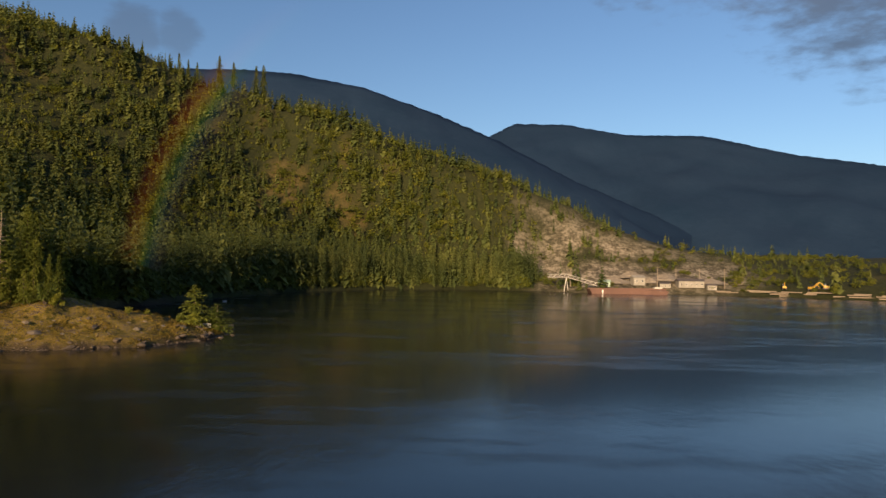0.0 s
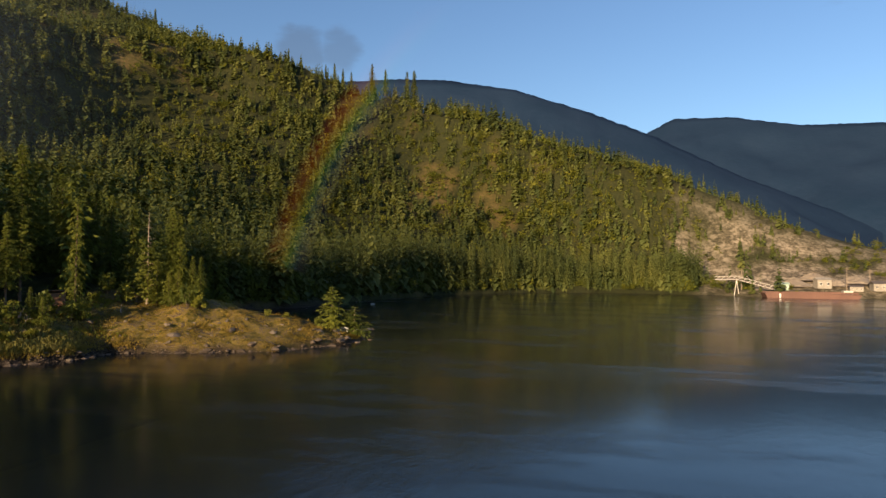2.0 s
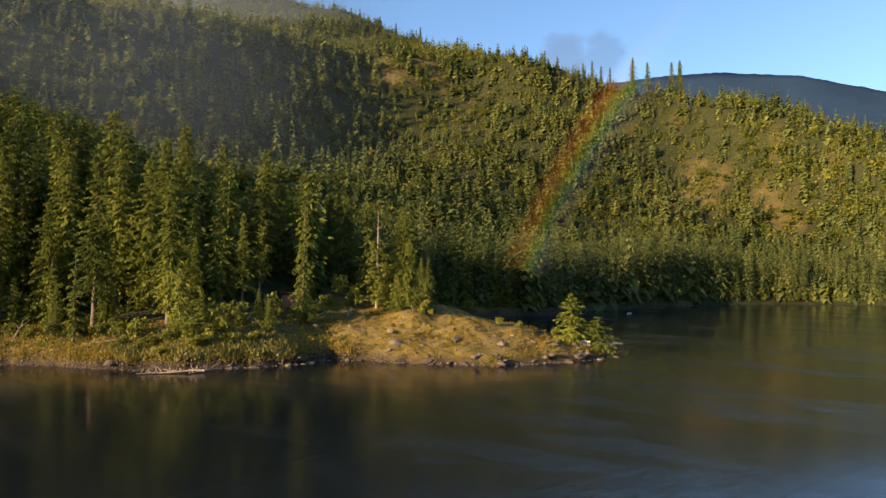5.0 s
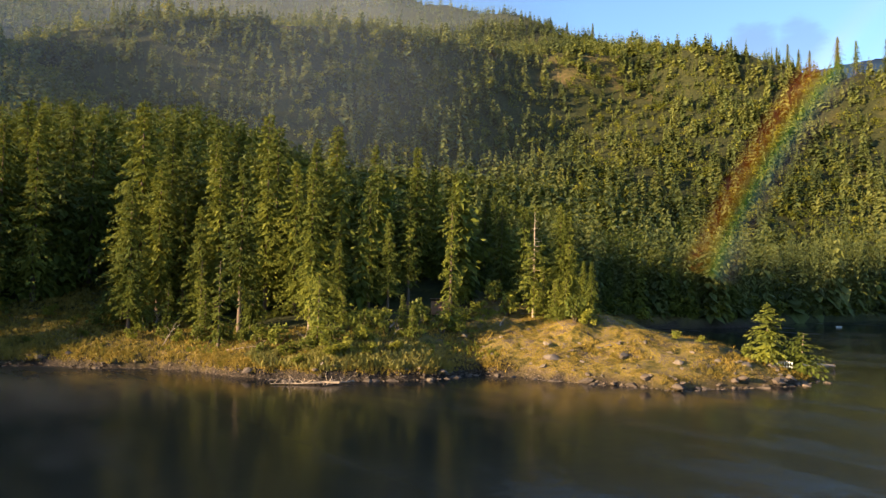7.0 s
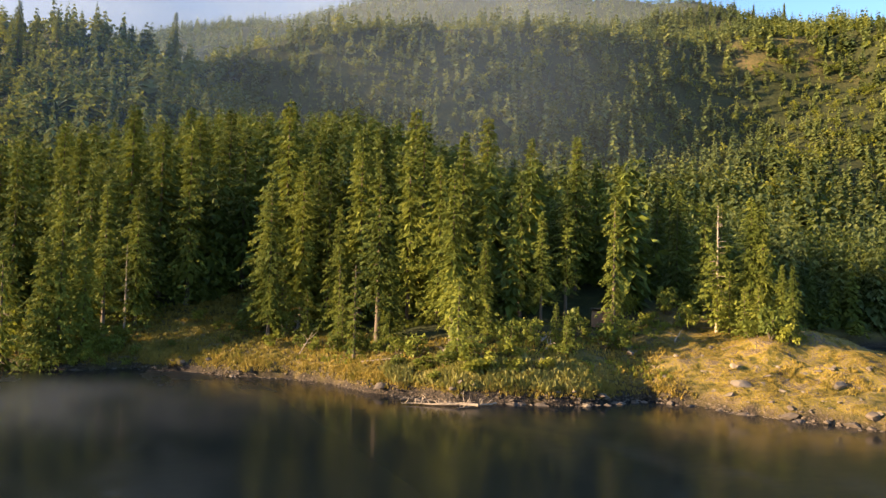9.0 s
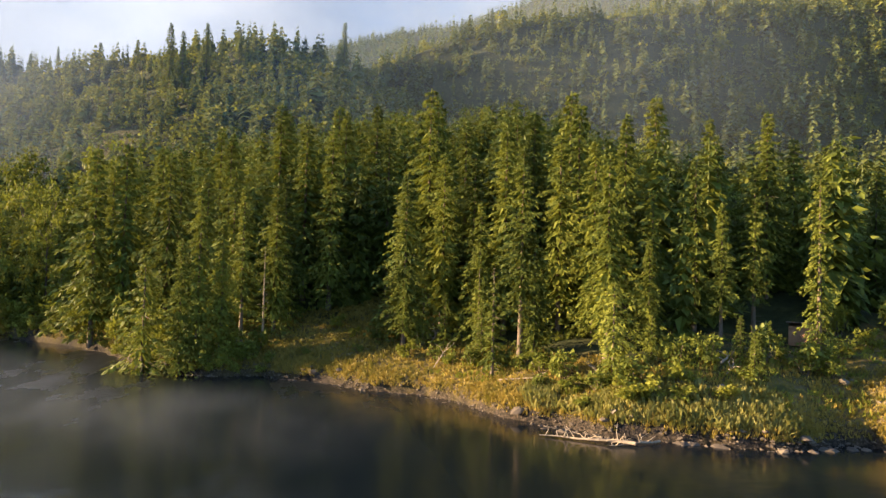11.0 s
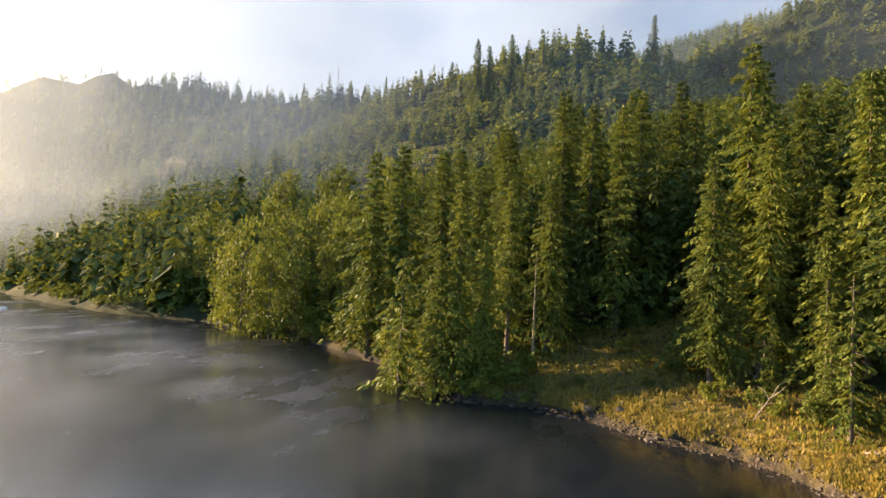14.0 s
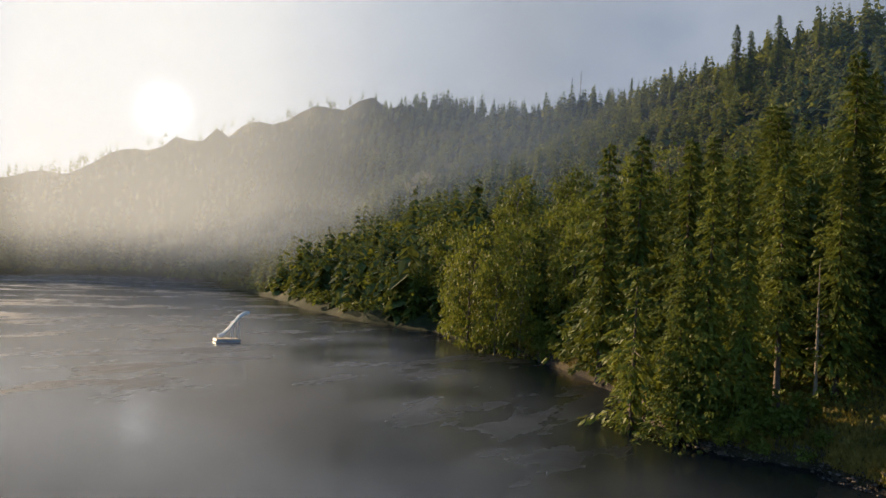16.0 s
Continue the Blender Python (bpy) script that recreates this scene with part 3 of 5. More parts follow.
def broadleaf(rng, height, reach, lobes, per, leaf, clump=(0.28, 0.5), base_at=0.25):
    """The crown of a broad-leaved tree or shrub: uneven clumps of leaf sprays round its limbs."""
    vs, fs, k = [], [], 0
    for i in range(lobes):
        a, q = rng.uniform(0, 2 * np.pi), rng.uniform(0.15, 1) ** 0.6
        h = height * rng.uniform(base_at, 0.95)
        fall = math.sqrt(max(1 - (abs(h / height - 0.5) * 1.6) ** 2, 0.12))
        c = np.array([math.cos(a) * reach * q * fall * 0.75, math.sin(a) * reach * q * fall * 0.75, h])
        rad = reach * rng.uniform(*clump)
        d = rng.normal(size=(per, 3))
        d /= np.linalg.norm(d, axis=1)[:, None]
        d[:, 2] = np.where(d[:, 2] < -0.3, d[:, 2] * 0.4, d[:, 2])
        base = c + d * rad * rng.uniform(0.55, 1.0, per)[:, None] * np.array([1, 1, 0.85])
        base[:, 2] = np.maximum(base[:, 2], 0.05)
        axis = d + rng.normal(size=(per, 3)) * 0.6 - np.array([0, 0, 0.25])
        axis /= np.linalg.norm(axis, axis=1)[:, None]
        ln = leaf * rng.uniform(0.6, 1.4, per)
        v, f = cards(base, axis, ln, ln * rng.uniform(0.5, 0.8, per), rng.uniform(0, 0.3, per), rng)
        vs.append(v), fs.append(f + k)
        k += len(v)
    return np.vstack(vs), np.vstack(fs)


def joined(templates, x, y, z, scale, wide, rng):
    """Many trees as one mesh: template crowns set out at the given places."""
    vs, fs, tones, k = [], [], [], 0
    kind = rng.randint(0, len(templates), len(x))
    turn = rng.uniform(0, 2 * np.pi, len(x))
    for i, (tv, tf) in enumerate(templates):
        sel = np.where(kind == i)[0]
        if not len(sel):
            continue
        c, s = np.cos(turn[sel])[:, None], np.sin(turn[sel])[:, None]
        h, wd = scale[sel][:, None], (scale * wide)[sel][:, None]
        px, py = (tv[None, :, 0] * c - tv[None, :, 1] * s) * wd + x[sel][:, None], (tv[None, :, 0] * s + tv[None, :, 1] * c) * wd + y[sel][:, None]
        pz = tv[None, :, 2] * h + z[sel][:, None]
        vs.append(np.stack([px, py, pz], -1).reshape(-1, 3))
        fs.append((tf[None] + (np.arange(len(sel)) * len(tv))[:, None, None] + k).reshape(-1, 4))
        tones.append(np.repeat(1.0 + rng.uniform(0, 1, len(sel)), len(tv)))
        k += len(sel) * len(tv)
    return np.vstack(vs), np.vstack(fs), np.concatenate(tones)


def wood_mesh(name, made, mat):
    """A joined wood, with a tone of its own for each tree."""
    v, f, tones = made
    me = raw_mesh(name, v, f, mat)
    me.attributes.new("tree", "FLOAT", "POINT").data.foreach_set("value", tones.astype(np.float32))
    return me


def with_trunk(crown, height, radius, rng, sides=4):
    tv, tf = trunk_mesh(height, radius, rng, 0, 3, sides)
    return np.vstack([crown[0], tv]), np.vstack([crown[1], tf + len(crown[0])])
# the near trees: a few kinds built once, then copied along the shore
def near_tree(name, label, seed, height, reach, branches, per, mat, droop=0.4, low=0.06, top=1.0, shape=0.9, gaps=0.15, radius=0.0, size=0.75, stubs=10, fill=0.44):
    rng = np.random.RandomState(seed)
    ob = thing(name, label, "tree", group="shore trees")
    tv, tf = trunk_mesh(height, radius or height * 0.011 + 0.05, rng, 0.0, 8, 8)
    k = len(tv)
    vs, fs = [tv], [tf]
    # bare limbs on the trunk
    for i in range(stubs):
        h, a = height * rng.uniform(max(low * 0.4, 0.03), 0.97), rng.uniform(0, 2 * np.pi)
        ln = reach * (1 - h / height) ** 0.8 * rng.uniform(0.4, 0.85) + 0.3
        d = np.array([math.cos(a), math.sin(a), rng.uniform(-0.35, 0.1)])
        sd = np.array([-math.sin(a), math.cos(a), 0]) * 0.045
        up = np.array([0, 0, 0.05])
        p, q = np.array([0, 0, h]), np.array([0, 0, h]) + d * ln
        vs.append(np.array([p + sd, p - sd, q, p + up, q, p - up * 1.2, q, p + sd]))
        fs.append(np.array([[k, k + 1, k + 2, k + 3], [k + 5, k + 4, k + 6, k + 7]]))
        k += 8
    part("trunk", raw_mesh("trunk", np.vstack(vs), np.vstack(fs), BARK if top > 0.8 else DEADWOOD, True), BARK, ob, "grey-brown trunk with bare limb stubs")
    cv, cf = boughed(rng, height, reach, branches, 5, per, droop, low, top, shape, size, gaps)
    core = tiered(rng, height * min(top + 0.01, 1.0), reach * fill, int(26 * height / 25) + 3, 9, low + 0.08, shape + 0.05, 0.5, 0.42)
    cv, cf = both_of((cv, cf), core)
    part("crown", raw_mesh("crown", cv, cf, mat), mat, ob, "drooping sprays of green needles")
    return ob


def put(ob, x, y, top, turn, lift=0.0, tip=(0, 0)):
    """A copy of a tree that stands at x, y and ends at the height top."""
    g = ground(x, y) - 0.25 + lift
    s = (top - g) / ob["full"]
    m = pose(x, y, g, tip[0], tip[1], turn)
    made = copy_thing(ob, m)
    made.scale = (s * ob["girth"] ** 0.5, s * ob["girth"] ** 0.5, s)
    return made


KINDS = {}
for key, args in {
    "tall": ("fir_tree", "tall dense green fir on the lake shore", 11, 26, 4.8, 125, 11, FIR, 0.45, 0.10),
    "broad": ("fir_tree", "broad green fir with hanging boughs by the lake", 12, 25, 5.7, 130, 11, FIR_YOUNG, 0.5, 0.04),
    "thin": ("fir_tree", "slim green fir with a bare lower trunk", 13, 26, 3.6, 110, 9, FIR, 0.5, 0.22),
    "cedar": ("cedar_tree", "dense cedar with drooping light green sprays", 14, 24, 4.8, 130, 11, FIR_YOUNG, 0.8, 0.02),
    "dark": ("fir_tree", "dark green fir in the shore wood", 15, 25, 4.8, 100, 6, FIR, 0.35, 0.06),
    "ragged": ("fir_tree", "ragged green fir with gaps in its crown", 16, 26, 5.4, 95, 13, FIR_YOUNG, 0.55, 0.12),
    "small": ("young_fir_tree", "small young fir at the wood's edge", 17, 10, 2.5, 60, 5, FIR_YOUNG, 0.25, 0.03),
}.items():
    ob = near_tree(*args, gaps=0.36 if key == "ragged" else 0.24, size=0.46 if key == "small" else 0.80 if key == "dark" else 0.56)
    ob["full"], ob["girth"] = float(args[3]), 1.0
    KINDS[key] = ob

spire = near_tree("fir_tree", "lone slim fir with short drooping tufted boughs", 21, 21, 1.75, 84, 9, FIR_YOUNG, 0.95, 0.02, 1.0, 0.55, 0.30, size=0.40, fill=0.3)
spire["full"], spire["girth"] = 21.0, 1.0
bare_top = near_tree("fir_tree", "fir with a bare bleached top and green lower boughs", 22, 19, 3.6, 60, 7, FIR_YOUNG, 0.15, 0.1, 0.68, 0.75, 0.15, size=0.6, stubs=46, fill=0.3)
bare_top["full"], bare_top["girth"] = 19.0, 1.0
snag = near_tree("dead_tree", "dead grey snag with a few short broken limbs", 23, 22, 1.2, 6, 1, DEADWOOD, 0.3, 0.3, 0.6, 0.8, 0.2, size=0.5, stubs=26, fill=0.15)
snag["full"], snag["girth"] = 22.0, 1.0
pole_fir = near_tree("fir_tree", "thin fir with sparse green tufts and a bare tip", 24, 13, 1.9, 34, 6, FIR_YOUNG, 0.4, 0.10, 0.85, 0.7, 0.35, size=0.5, stubs=24, fill=0.4)
pole_fir["full"], pole_fir["girth"] = 13.0, 1.0

SHORE_TREES = [
    ("tall", -119.6, 78.5, 27.4), ("broad", -127, 85.3, 32), ("tall", -119.7, 92.4, 35), ("thin", -106.8, 90.4, 31), ("ragged", -113.8, 98, 33.4), ("broad", -110.2, 101.3, 32), ("ragged", -98.8, 97.7, 29),
    ("cedar", -106, 91.8, 19), ("small", -92.2, 95.2, 14), ("thin", -99, 112, 23.5), ("tall", -112.1, 127.9, 38), ("dark", -116.7, 123.3, 34), ("small", -87.6, 108, 9.5), ("dark", -100.6, 139.4, 27), ("dark", -97.5, 142.3, 27),
    ("broad", -123.1, 116.9, 42), ("dark", -132, 107, 44), ("dark", -150.8, 89.2, 46), ("tall", -160, 79.3, 46), ("dark", -167.4, 72.6, 47), ("tall", -176.9, 63.1, 47), ("tall", -131, 100.5, 40), ("ragged", -134, 84.4, 43),
    ("cedar", -127.8, 51.5, 25.3), ("cedar", -126.8, 49.3, 18), ("cedar", -128.5, 54.5, 21), ("thin", -131, 57, 26), ("small", -128.5, 44.5, 16), ("broad", -134.5, 61.5, 27), ("tall", -138.6, 62.8, 29),
    ("tall", -156.9, 53, 38), ("dark", -155.7, 36.1, 35), ("dark", -155.4, 31.5, 34), ("tall", -157.4, 61.5, 44), ("tall", -158.2, 73.3, 44), ("dark", -146.5, 50.4, 30), ("dark", -150, 44, 33), ("broad", -162.4, 52.9, 38), ("dark", -141, 55, 30),
    ("tall", -143, 70, 38), ("dark", -150, 66, 40), ("dark", -148, 80, 40), ("tall", -141, 92, 40), ("dark", -141, 101, 42), ("dark", -128, 95, 38), ("dark", -124, 105, 40), ("tall", -119, 110, 38), ("dark", -106, 113, 30), ("thin", -104, 120, 29),
    ("broad", -84, 136.5, 26.0), ("broad", -80.4, 138.2, 16.6), ("cedar", -77.5, 136.5, 16.5), ("small", -81.5, 135, 14), ("small", -92, 139, 14), ("small", -79, 134.5, 10.5), ("thin", -86.5, 139.5, 21), ("cedar", -83, 137.6, 25.0), ("small", -85.6, 134.2, 16), ("small", -82.6, 133.6, 13.5),
    ("small", -90.5, 108.5, 11), ("dark", -104, 106, 25), ("cedar", -101, 104, 19), ("small", -95, 101, 11), ("small", -110, 86.5, 11), ("small", -117, 83.5, 12), ("broad", -124, 79, 26), ("dark", -131, 91, 33), ("cedar", -116.5, 88, 24),
    ("tall", -108, 134, 33), ("dark", -103, 150, 27), ("dark", -112, 146, 31), ("tall", -118, 137, 36), ("dark", -94, 150, 24), ("dark", -124, 150, 36), ("tall", -126, 128, 40), ("dark", -110, 160, 28), ("dark", -124, 164, 33), ("thin", -116, 153, 32),
    ("dark", -168, 40, 36), ("tall", -172, 50, 42), ("dark", -163, 44, 36), ("dark", -166, 62, 44), ("broad", -170, 31, 33), ("dark", -177, 38, 38),
]
rng = np.random.RandomState(5)
for key, x, y, top in SHORE_TREES:
    put(KINDS[key], x, y, top, rng.uniform(0, 360))
# taller firs that stand out on the skyline
for key, x, y, top in (("thin", -464, -44, 142), ("dark", -445.3, -20.3, 140), ("tall", -358.9, 10.5, 123), ("dark", -359.2, 15.7, 120), ("tall", -359.8, 25.8, 125), ("dark", -360.2, 32.4, 120), ("thin", -360.6, 40, 125), ("broad", -362.2, 66, 123),
                       ("dark", -363.5, 88, 133), ("tall", -455.2, -63.5, 135), ("tall", -361.3, 160.7, 126), ("broad", -233, 552, 181), ("dark", -227.4, 556.6, 183), ("tall", -221.7, 561.4, 179), ("dark", -216, 566, 178), ("broad", -202.7, 580.2, 188), ("dark", -193.6, 588.7, 185),
                       ("thin", -178.4, 602.8, 186), ("thin", -173.3, 607.5, 188), ("dark", -267.7, 523, 175), ("tall", -256.9, 532, 171), ("thin", -382.4, 533.3, 232), ("dark", -417, 541, 244), ("thin", -441.4, 546.3, 257)):
    put(KINDS[key], x, y, max(top, ground(x, y) + 12), rng.uniform(0, 360))
put(spire, -88.8, 116.4, 25.8, 40)
put(bare_top, -88, 134.5, 25.6, 10)
put(snag, -136.8, 136.4, 39.5, 0)
put(snag, -133, 60, 18, 120)
put(pole_fir, -112.8, 86.9, 15.4, 0)
put(pole_fir, -104.8, 86.4, 15.6, 70)
for ob in (*KINDS.values(), spire, bare_top, snag, pole_fir):
    for child in list(ob.children):
        bpy.data.objects.remove(child)
    bpy.data.objects.remove(ob)

# the woods on the hills: uncountable, so each belt is one object
rng = np.random.RandomState(9)
NEAR_XY = np.array([(x, y) for _, x, y, _ in SHORE_TREES])


def scatter(count, x0, x1, y0, y1):
    return rng.uniform(x0, x1, count), rng.uniform(y0, y1, count)


def hidden_map():
    """How high the land stands towards each bearing, by distance, as seen from over the lake."""
    az, reach = np.radians(np.arange(0, 360, 1.0)), np.linspace(40, 1300, 160)
    a, r = np.meshgrid(az, reach, indexing="ij")
    z = land(-20 - np.sin(a).ravel() * r.ravel(), 45 + np.cos(a).ravel() * r.ravel())[0].reshape(a.shape)
    return np.maximum.accumulate((z - 30) / r, axis=1)


RISE = hidden_map()


def open_to_lake(x, y, z, tall):
    dx, dy = x + 20, y - 45
    r = np.hypot(dx, dy)
    a = (np.degrees(np.arctan2(-dx, dy)) % 360).astype(int)
    i = np.clip(((r - 40) / (1260 / 159)).astype(int) - 1, 0, 159)
    return (z + tall - 12) / r > RISE[a, i] - 0.012


def belt(count, bounds, keep):
    x, y = scatter(count, *bounds)
    z, d, up = land(x, y)
    ok = keep(x, y, z, d, up) & open_to_lake(x, y, z, 16)
    return x[ok], y[ok], z[ok], d[ok], up[ok]


def far_from_near(x, y, gap):
    ok = np.ones(len(x), bool)
    for px, py in NEAR_XY:
        ok &= np.hypot(x - px, y - py) > gap
    return ok


def reach_from_path(x, y):
    return np.hypot(x + 30, y - 50)


def unit(crown, height):
    return crown[0] / height, crown[1]


mid_kinds = [unit(with_trunk(both_of(tiered(np.random.RandomState(40 + i), 18.0, 2.2 + 0.25 * i, 13, 6, 0.05, 0.8, 0.5, 0.85), boughed(np.random.RandomState(45 + i), 18.0, 3.0 + 0.35 * i, 36, 3, 2, 0.4, 0.05, 1.0, 0.75, 1.15, 0.2)), 18.0, 0.2, rng), 18.0) for i in range(6)]
far_kinds = [unit(tiered(np.random.RandomState(50 + i), 14.0, 2.1 + 0.22 * i, 9, 4, 0.02, 0.85, 0.6, 1.15, 0.55), 14.0) for i in range(9)]
tiny_kinds = [unit(tiered(np.random.RandomState(60 + i), 14.0, 2.3 + 0.25 * i, 5, 4, 0.02, 0.9, 0.5, 1.0, 0.7), 14.0) for i in range(4)]
bush_kinds = [broadleaf(np.random.RandomState(70 + i), 1.0, 0.46, 10, 12, 0.155) for i in range(6)]


def is_wood(x, y, z, d, up):
    bare = np.maximum(bare_patches(x, y), QUARRY(x, y) * 1.5)
    return (d > np.where(reach_from_path(x, y) > 150, 1.5, 7)) & (rng.uniform(0, 1, len(x)) > bare * 0.93) & ~((np.abs(x + 66) < 34) & (np.abs(y - 138) < 24)) & (clearing(x, y) < 0.35)


def wood(name, label, kinds, got, low, high, mat, wide=1.0, tallest=99.0):
    x, y, z, d, up = got
    size = rng.uniform(low, high, len(x)) * (1 + 0.5 * fbm(x, y, 70, 2)) * np.where(rng.uniform(0, 1, len(x)) < 0.06, 1.3, 1) * np.interp(up, [0, 0.12, 0.45, 0.8], [1.3, 1.12, 0.92, 0.85])
    size = np.minimum(size, np.minimum(tallest, tallest * 0.5 + 0.4 * d))
    made = joined(kinds, x, y, z - 0.4, size, rng.uniform(0.75, 1.3, len(x)) * wide, rng)
    tagged(new(name, wood_mesh(name, made, mat)), label, "trees", kind="stuff")


inner = belt(4300, (-290, -60, -60, 330), lambda x, y, z, d, up: is_wood(x, y, z, d, up) & (reach_from_path(x, y) < 215) & (far_from_near(x, y, 3.6) | (d > 60)) & ~((d < 22) & (y < 120) & (y > 60)))
wood("forest", "dense green conifer wood rising behind the shore", mid_kinds, inner, 13, 22, FIR, 1.0, 24.0)
outer = belt(27000, (-560, 300, -420, 640), lambda x, y, z, d, up: is_wood(x, y, z, d, up) & (reach_from_path(x, y) >= 205) & (reach_from_path(x, y) < 640) & ((x < 120 + 40 * vnoise(x / 20, y / 20)) | (rng.uniform(0, 1, len(x)) < 0.05)))
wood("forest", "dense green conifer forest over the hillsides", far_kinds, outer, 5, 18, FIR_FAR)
front_kinds = [unit(both_of(tiered(np.random.RandomState(120 + i), 18.0, 1.7 + 0.25 * i, 10, 5, 0.03, 0.8, 0.5, 0.6, 0.5), boughed(np.random.RandomState(130 + i), 18.0, 2.5 + 0.3 * i, 32, 2, 2, 0.4, 0.02, 1.0, 0.75, 1.0, 0.2)), 18.0) for i in range(6)]
front = belt(11500, (-190, 62, 150, 520), lambda x, y, z, d, up: (d > 2.0) & (d < 34) & (QUARRY(x, y) < 0.2) & (reach_from_path(x, y) > 150) & (rng.uniform(0, 1, len(x)) < 0.75))
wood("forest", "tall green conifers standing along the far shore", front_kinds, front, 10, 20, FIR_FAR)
high = belt(12000, (-1000, -250, -700, 680), lambda x, y, z, d, up: (d > 10) & (reach_from_path(x, y) >= 560))
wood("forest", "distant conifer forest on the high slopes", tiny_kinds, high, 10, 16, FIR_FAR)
leafy = belt(3600, (-480, 60, -160, 600), lambda x, y, z, d, up: (d > 5) & (reach_from_path(x, y) > 225) & (fbm(x, y, 60, 3) > -0.05) & (QUARRY(x, y) < 0.1))
wood("woodland", "yellow-green broad-leaved trees among the conifers", bush_kinds, leafy, 5, 10, LEAF, 1.15)
edge = belt(24000, (-520, 300, -480, 520), lambda x, y, z, d, up: (d > 0.4) & (d < 6) & (reach_from_path(x, y) > 115) & (QUARRY(x, y) < 0.2) & ((x < 60) | (rng.uniform(0, 1, len(x)) < 0.35)) & ~((np.abs(x + 66) < 34) & (np.abs(y - 138) < 26)))
wood("woodland", "low green bushes along the water's edge", bush_kinds, edge, 2.2, 4.5, LEAF, 1.3)
scrub_kinds = [broadleaf(np.random.RandomState(95 + i), 1.0, 0.75, 5, 5, 0.32, (0.3, 0.5)) for i in range(6)]
scrub = belt(13500, (-420, 60, -60, 620), lambda x, y, z, d, up: (d > 3) & (reach_from_path(x, y) > 205) & (QUARRY(x, y) < 0.4))
wood("woodland", "low green scrub between the hillside trees", scrub_kinds, scrub, 2.0, 5.0, LEAF, 1.0)
thicket = belt(2100, (60, 330, 400, 640), lambda x, y, z, d, up: (d > 1.5) & (((QUARRY(x, y) < 0.5) & (fbm(x, y, 16, 3) > -0.08) & (x > 105)) | ((QUARRY(x, y) >= 0.5) & (fbm(x + 40, y, 20, 3) > 0.24))))
wood("woodland", "low green thickets beside the gravel works", bush_kinds, thicket, 1.4, 4.6, LEAF, 1.3)
ridge_firs = belt(500, (105, 330, 480, 640), lambda x, y, z, d, up: (d > 30) & (QUARRY(x, y) < 0.5) & (fbm(x + 5, y, 22, 3) > 0.0))
wood("woodland", "small dark conifers scattered behind the gravel works", far_kinds, ridge_firs, 3, 9, FIR_FAR, 1.0)

# rocks along the waterline
def rock_mesh(seed, mat):
    r = random.Random(seed)
    bm = bmesh.new()
    bmesh.ops.create_icosphere(bm, subdivisions=2, radius=0.5)
    cuts = [(Vector((r.uniform(-1, 1), r.uniform(-1, 1), r.uniform(-0.3, 1))).normalized(), r.uniform(0.17, 0.36)) for _ in range(10)]
    for v in bm.verts:
        for nrm, off in cuts:
            over = v.co.dot(nrm) - off
            if over > 0:
                v.co -= nrm * over
        v.co += Vector((r.uniform(-1, 1), r.uniform(-1, 1), r.uniform(-1, 1))) * 0.018
        v.co.z *= 0.7
    me = bpy.data.meshes.new("rock")
    bm.to_mesh(me)
    bm.free()
    me.materials.append(mat)
    return me


rock_meshes = [rock_mesh(i, ROCK) for i in range(7)]
pale_meshes = [rock_mesh(20 + i, PALE_ROCK) for i in range(7)]
rng = np.random.RandomState(31)
near_line = SHORE[18:32]


def on_shore(u):
    """A place along the near shore, u from 0 at the point's tip to 1 past the clearing."""
    f = u * (len(near_line) - 1)
    i = min(int(f), len(near_line) - 2)
    return near_line[i] * (1 - (f - i)) + near_line[i + 1] * (f - i)


def rock_at(x, y, size, z=None, flat=1.0, shapes=rock_meshes):
    ob = new("rock", shapes[rng.randint(len(shapes))])
    g = ground(x, y) if z is None else z
    ob.matrix_basis = pose(x, y, max(g, -0.25) + size * 0.12, rng.uniform(-15, 15), rng.uniform(-15, 15), rng.uniform(0, 360)) @ Matrix.Diagonal((size * rng.uniform(0.8, 1.5), size, size * rng.uniform(0.7, 1.1) * flat, 1))
    return tagged(ob, "angular grey-brown rock at the water's edge", "rock", "shore rocks")


on_front = lambda x, y: (y - 134) - 0.55 * (x + 70) < 9
for i in range(130):
    px, py = on_shore(rng.uniform(0, 1))
    px, py = px + rng.normal(0, 0.55), py + rng.normal(0, 0.55)
    rock_at(px, py, rng.choice([0.5, 0.8, 1.2, 1.8], p=[0.35, 0.35, 0.2, 0.1]), None, 0.75)
for i in range(50):
    px, py = on_shore(rng.uniform(0, 0.5))
    rock_at(px + rng.normal(0, 0.5), py + rng.normal(0, 0.5), rng.uniform(0.8, 2.0), None, 0.8)
for x, y, s in ((-86.5, 117.5, 1.4), (-76, 124, 1.3), (-66, 129, 1.6), (-60, 133, 1.5), (-71, 127, 1.0), (-82, 121, 1.1), (-57.5, 139, 1.3), (-63, 136, 1.1), (-87, 104, 1.5), (-79.5, 104.8, 1.7), (-83, 128, 1.0), (-53, 146, 1.6), (-87.2, 92.8, 1.3), (-86.2, 94, 1.1)):
    tagged(rock_at(x, y, s, None, 1.0, pale_meshes), "pale weathered boulder on the grassy bank", "boulder", "bank boulders")

for k in range(60):
    x, y = rng.uniform(-90, -50), rng.uniform(114, 152)
    d = float(land(np.array([x]), np.array([y]))[1][0])
    if 1.0 < d < 9 and on_front(x, y):
        tagged(rock_at(x, y, rng.uniform(1.2, 3.2), ground(x, y) - 0.35, 0.55, pale_meshes), "low outcrop of bare rock in the yellow moss", "rock outcrop", "rock outcrops")

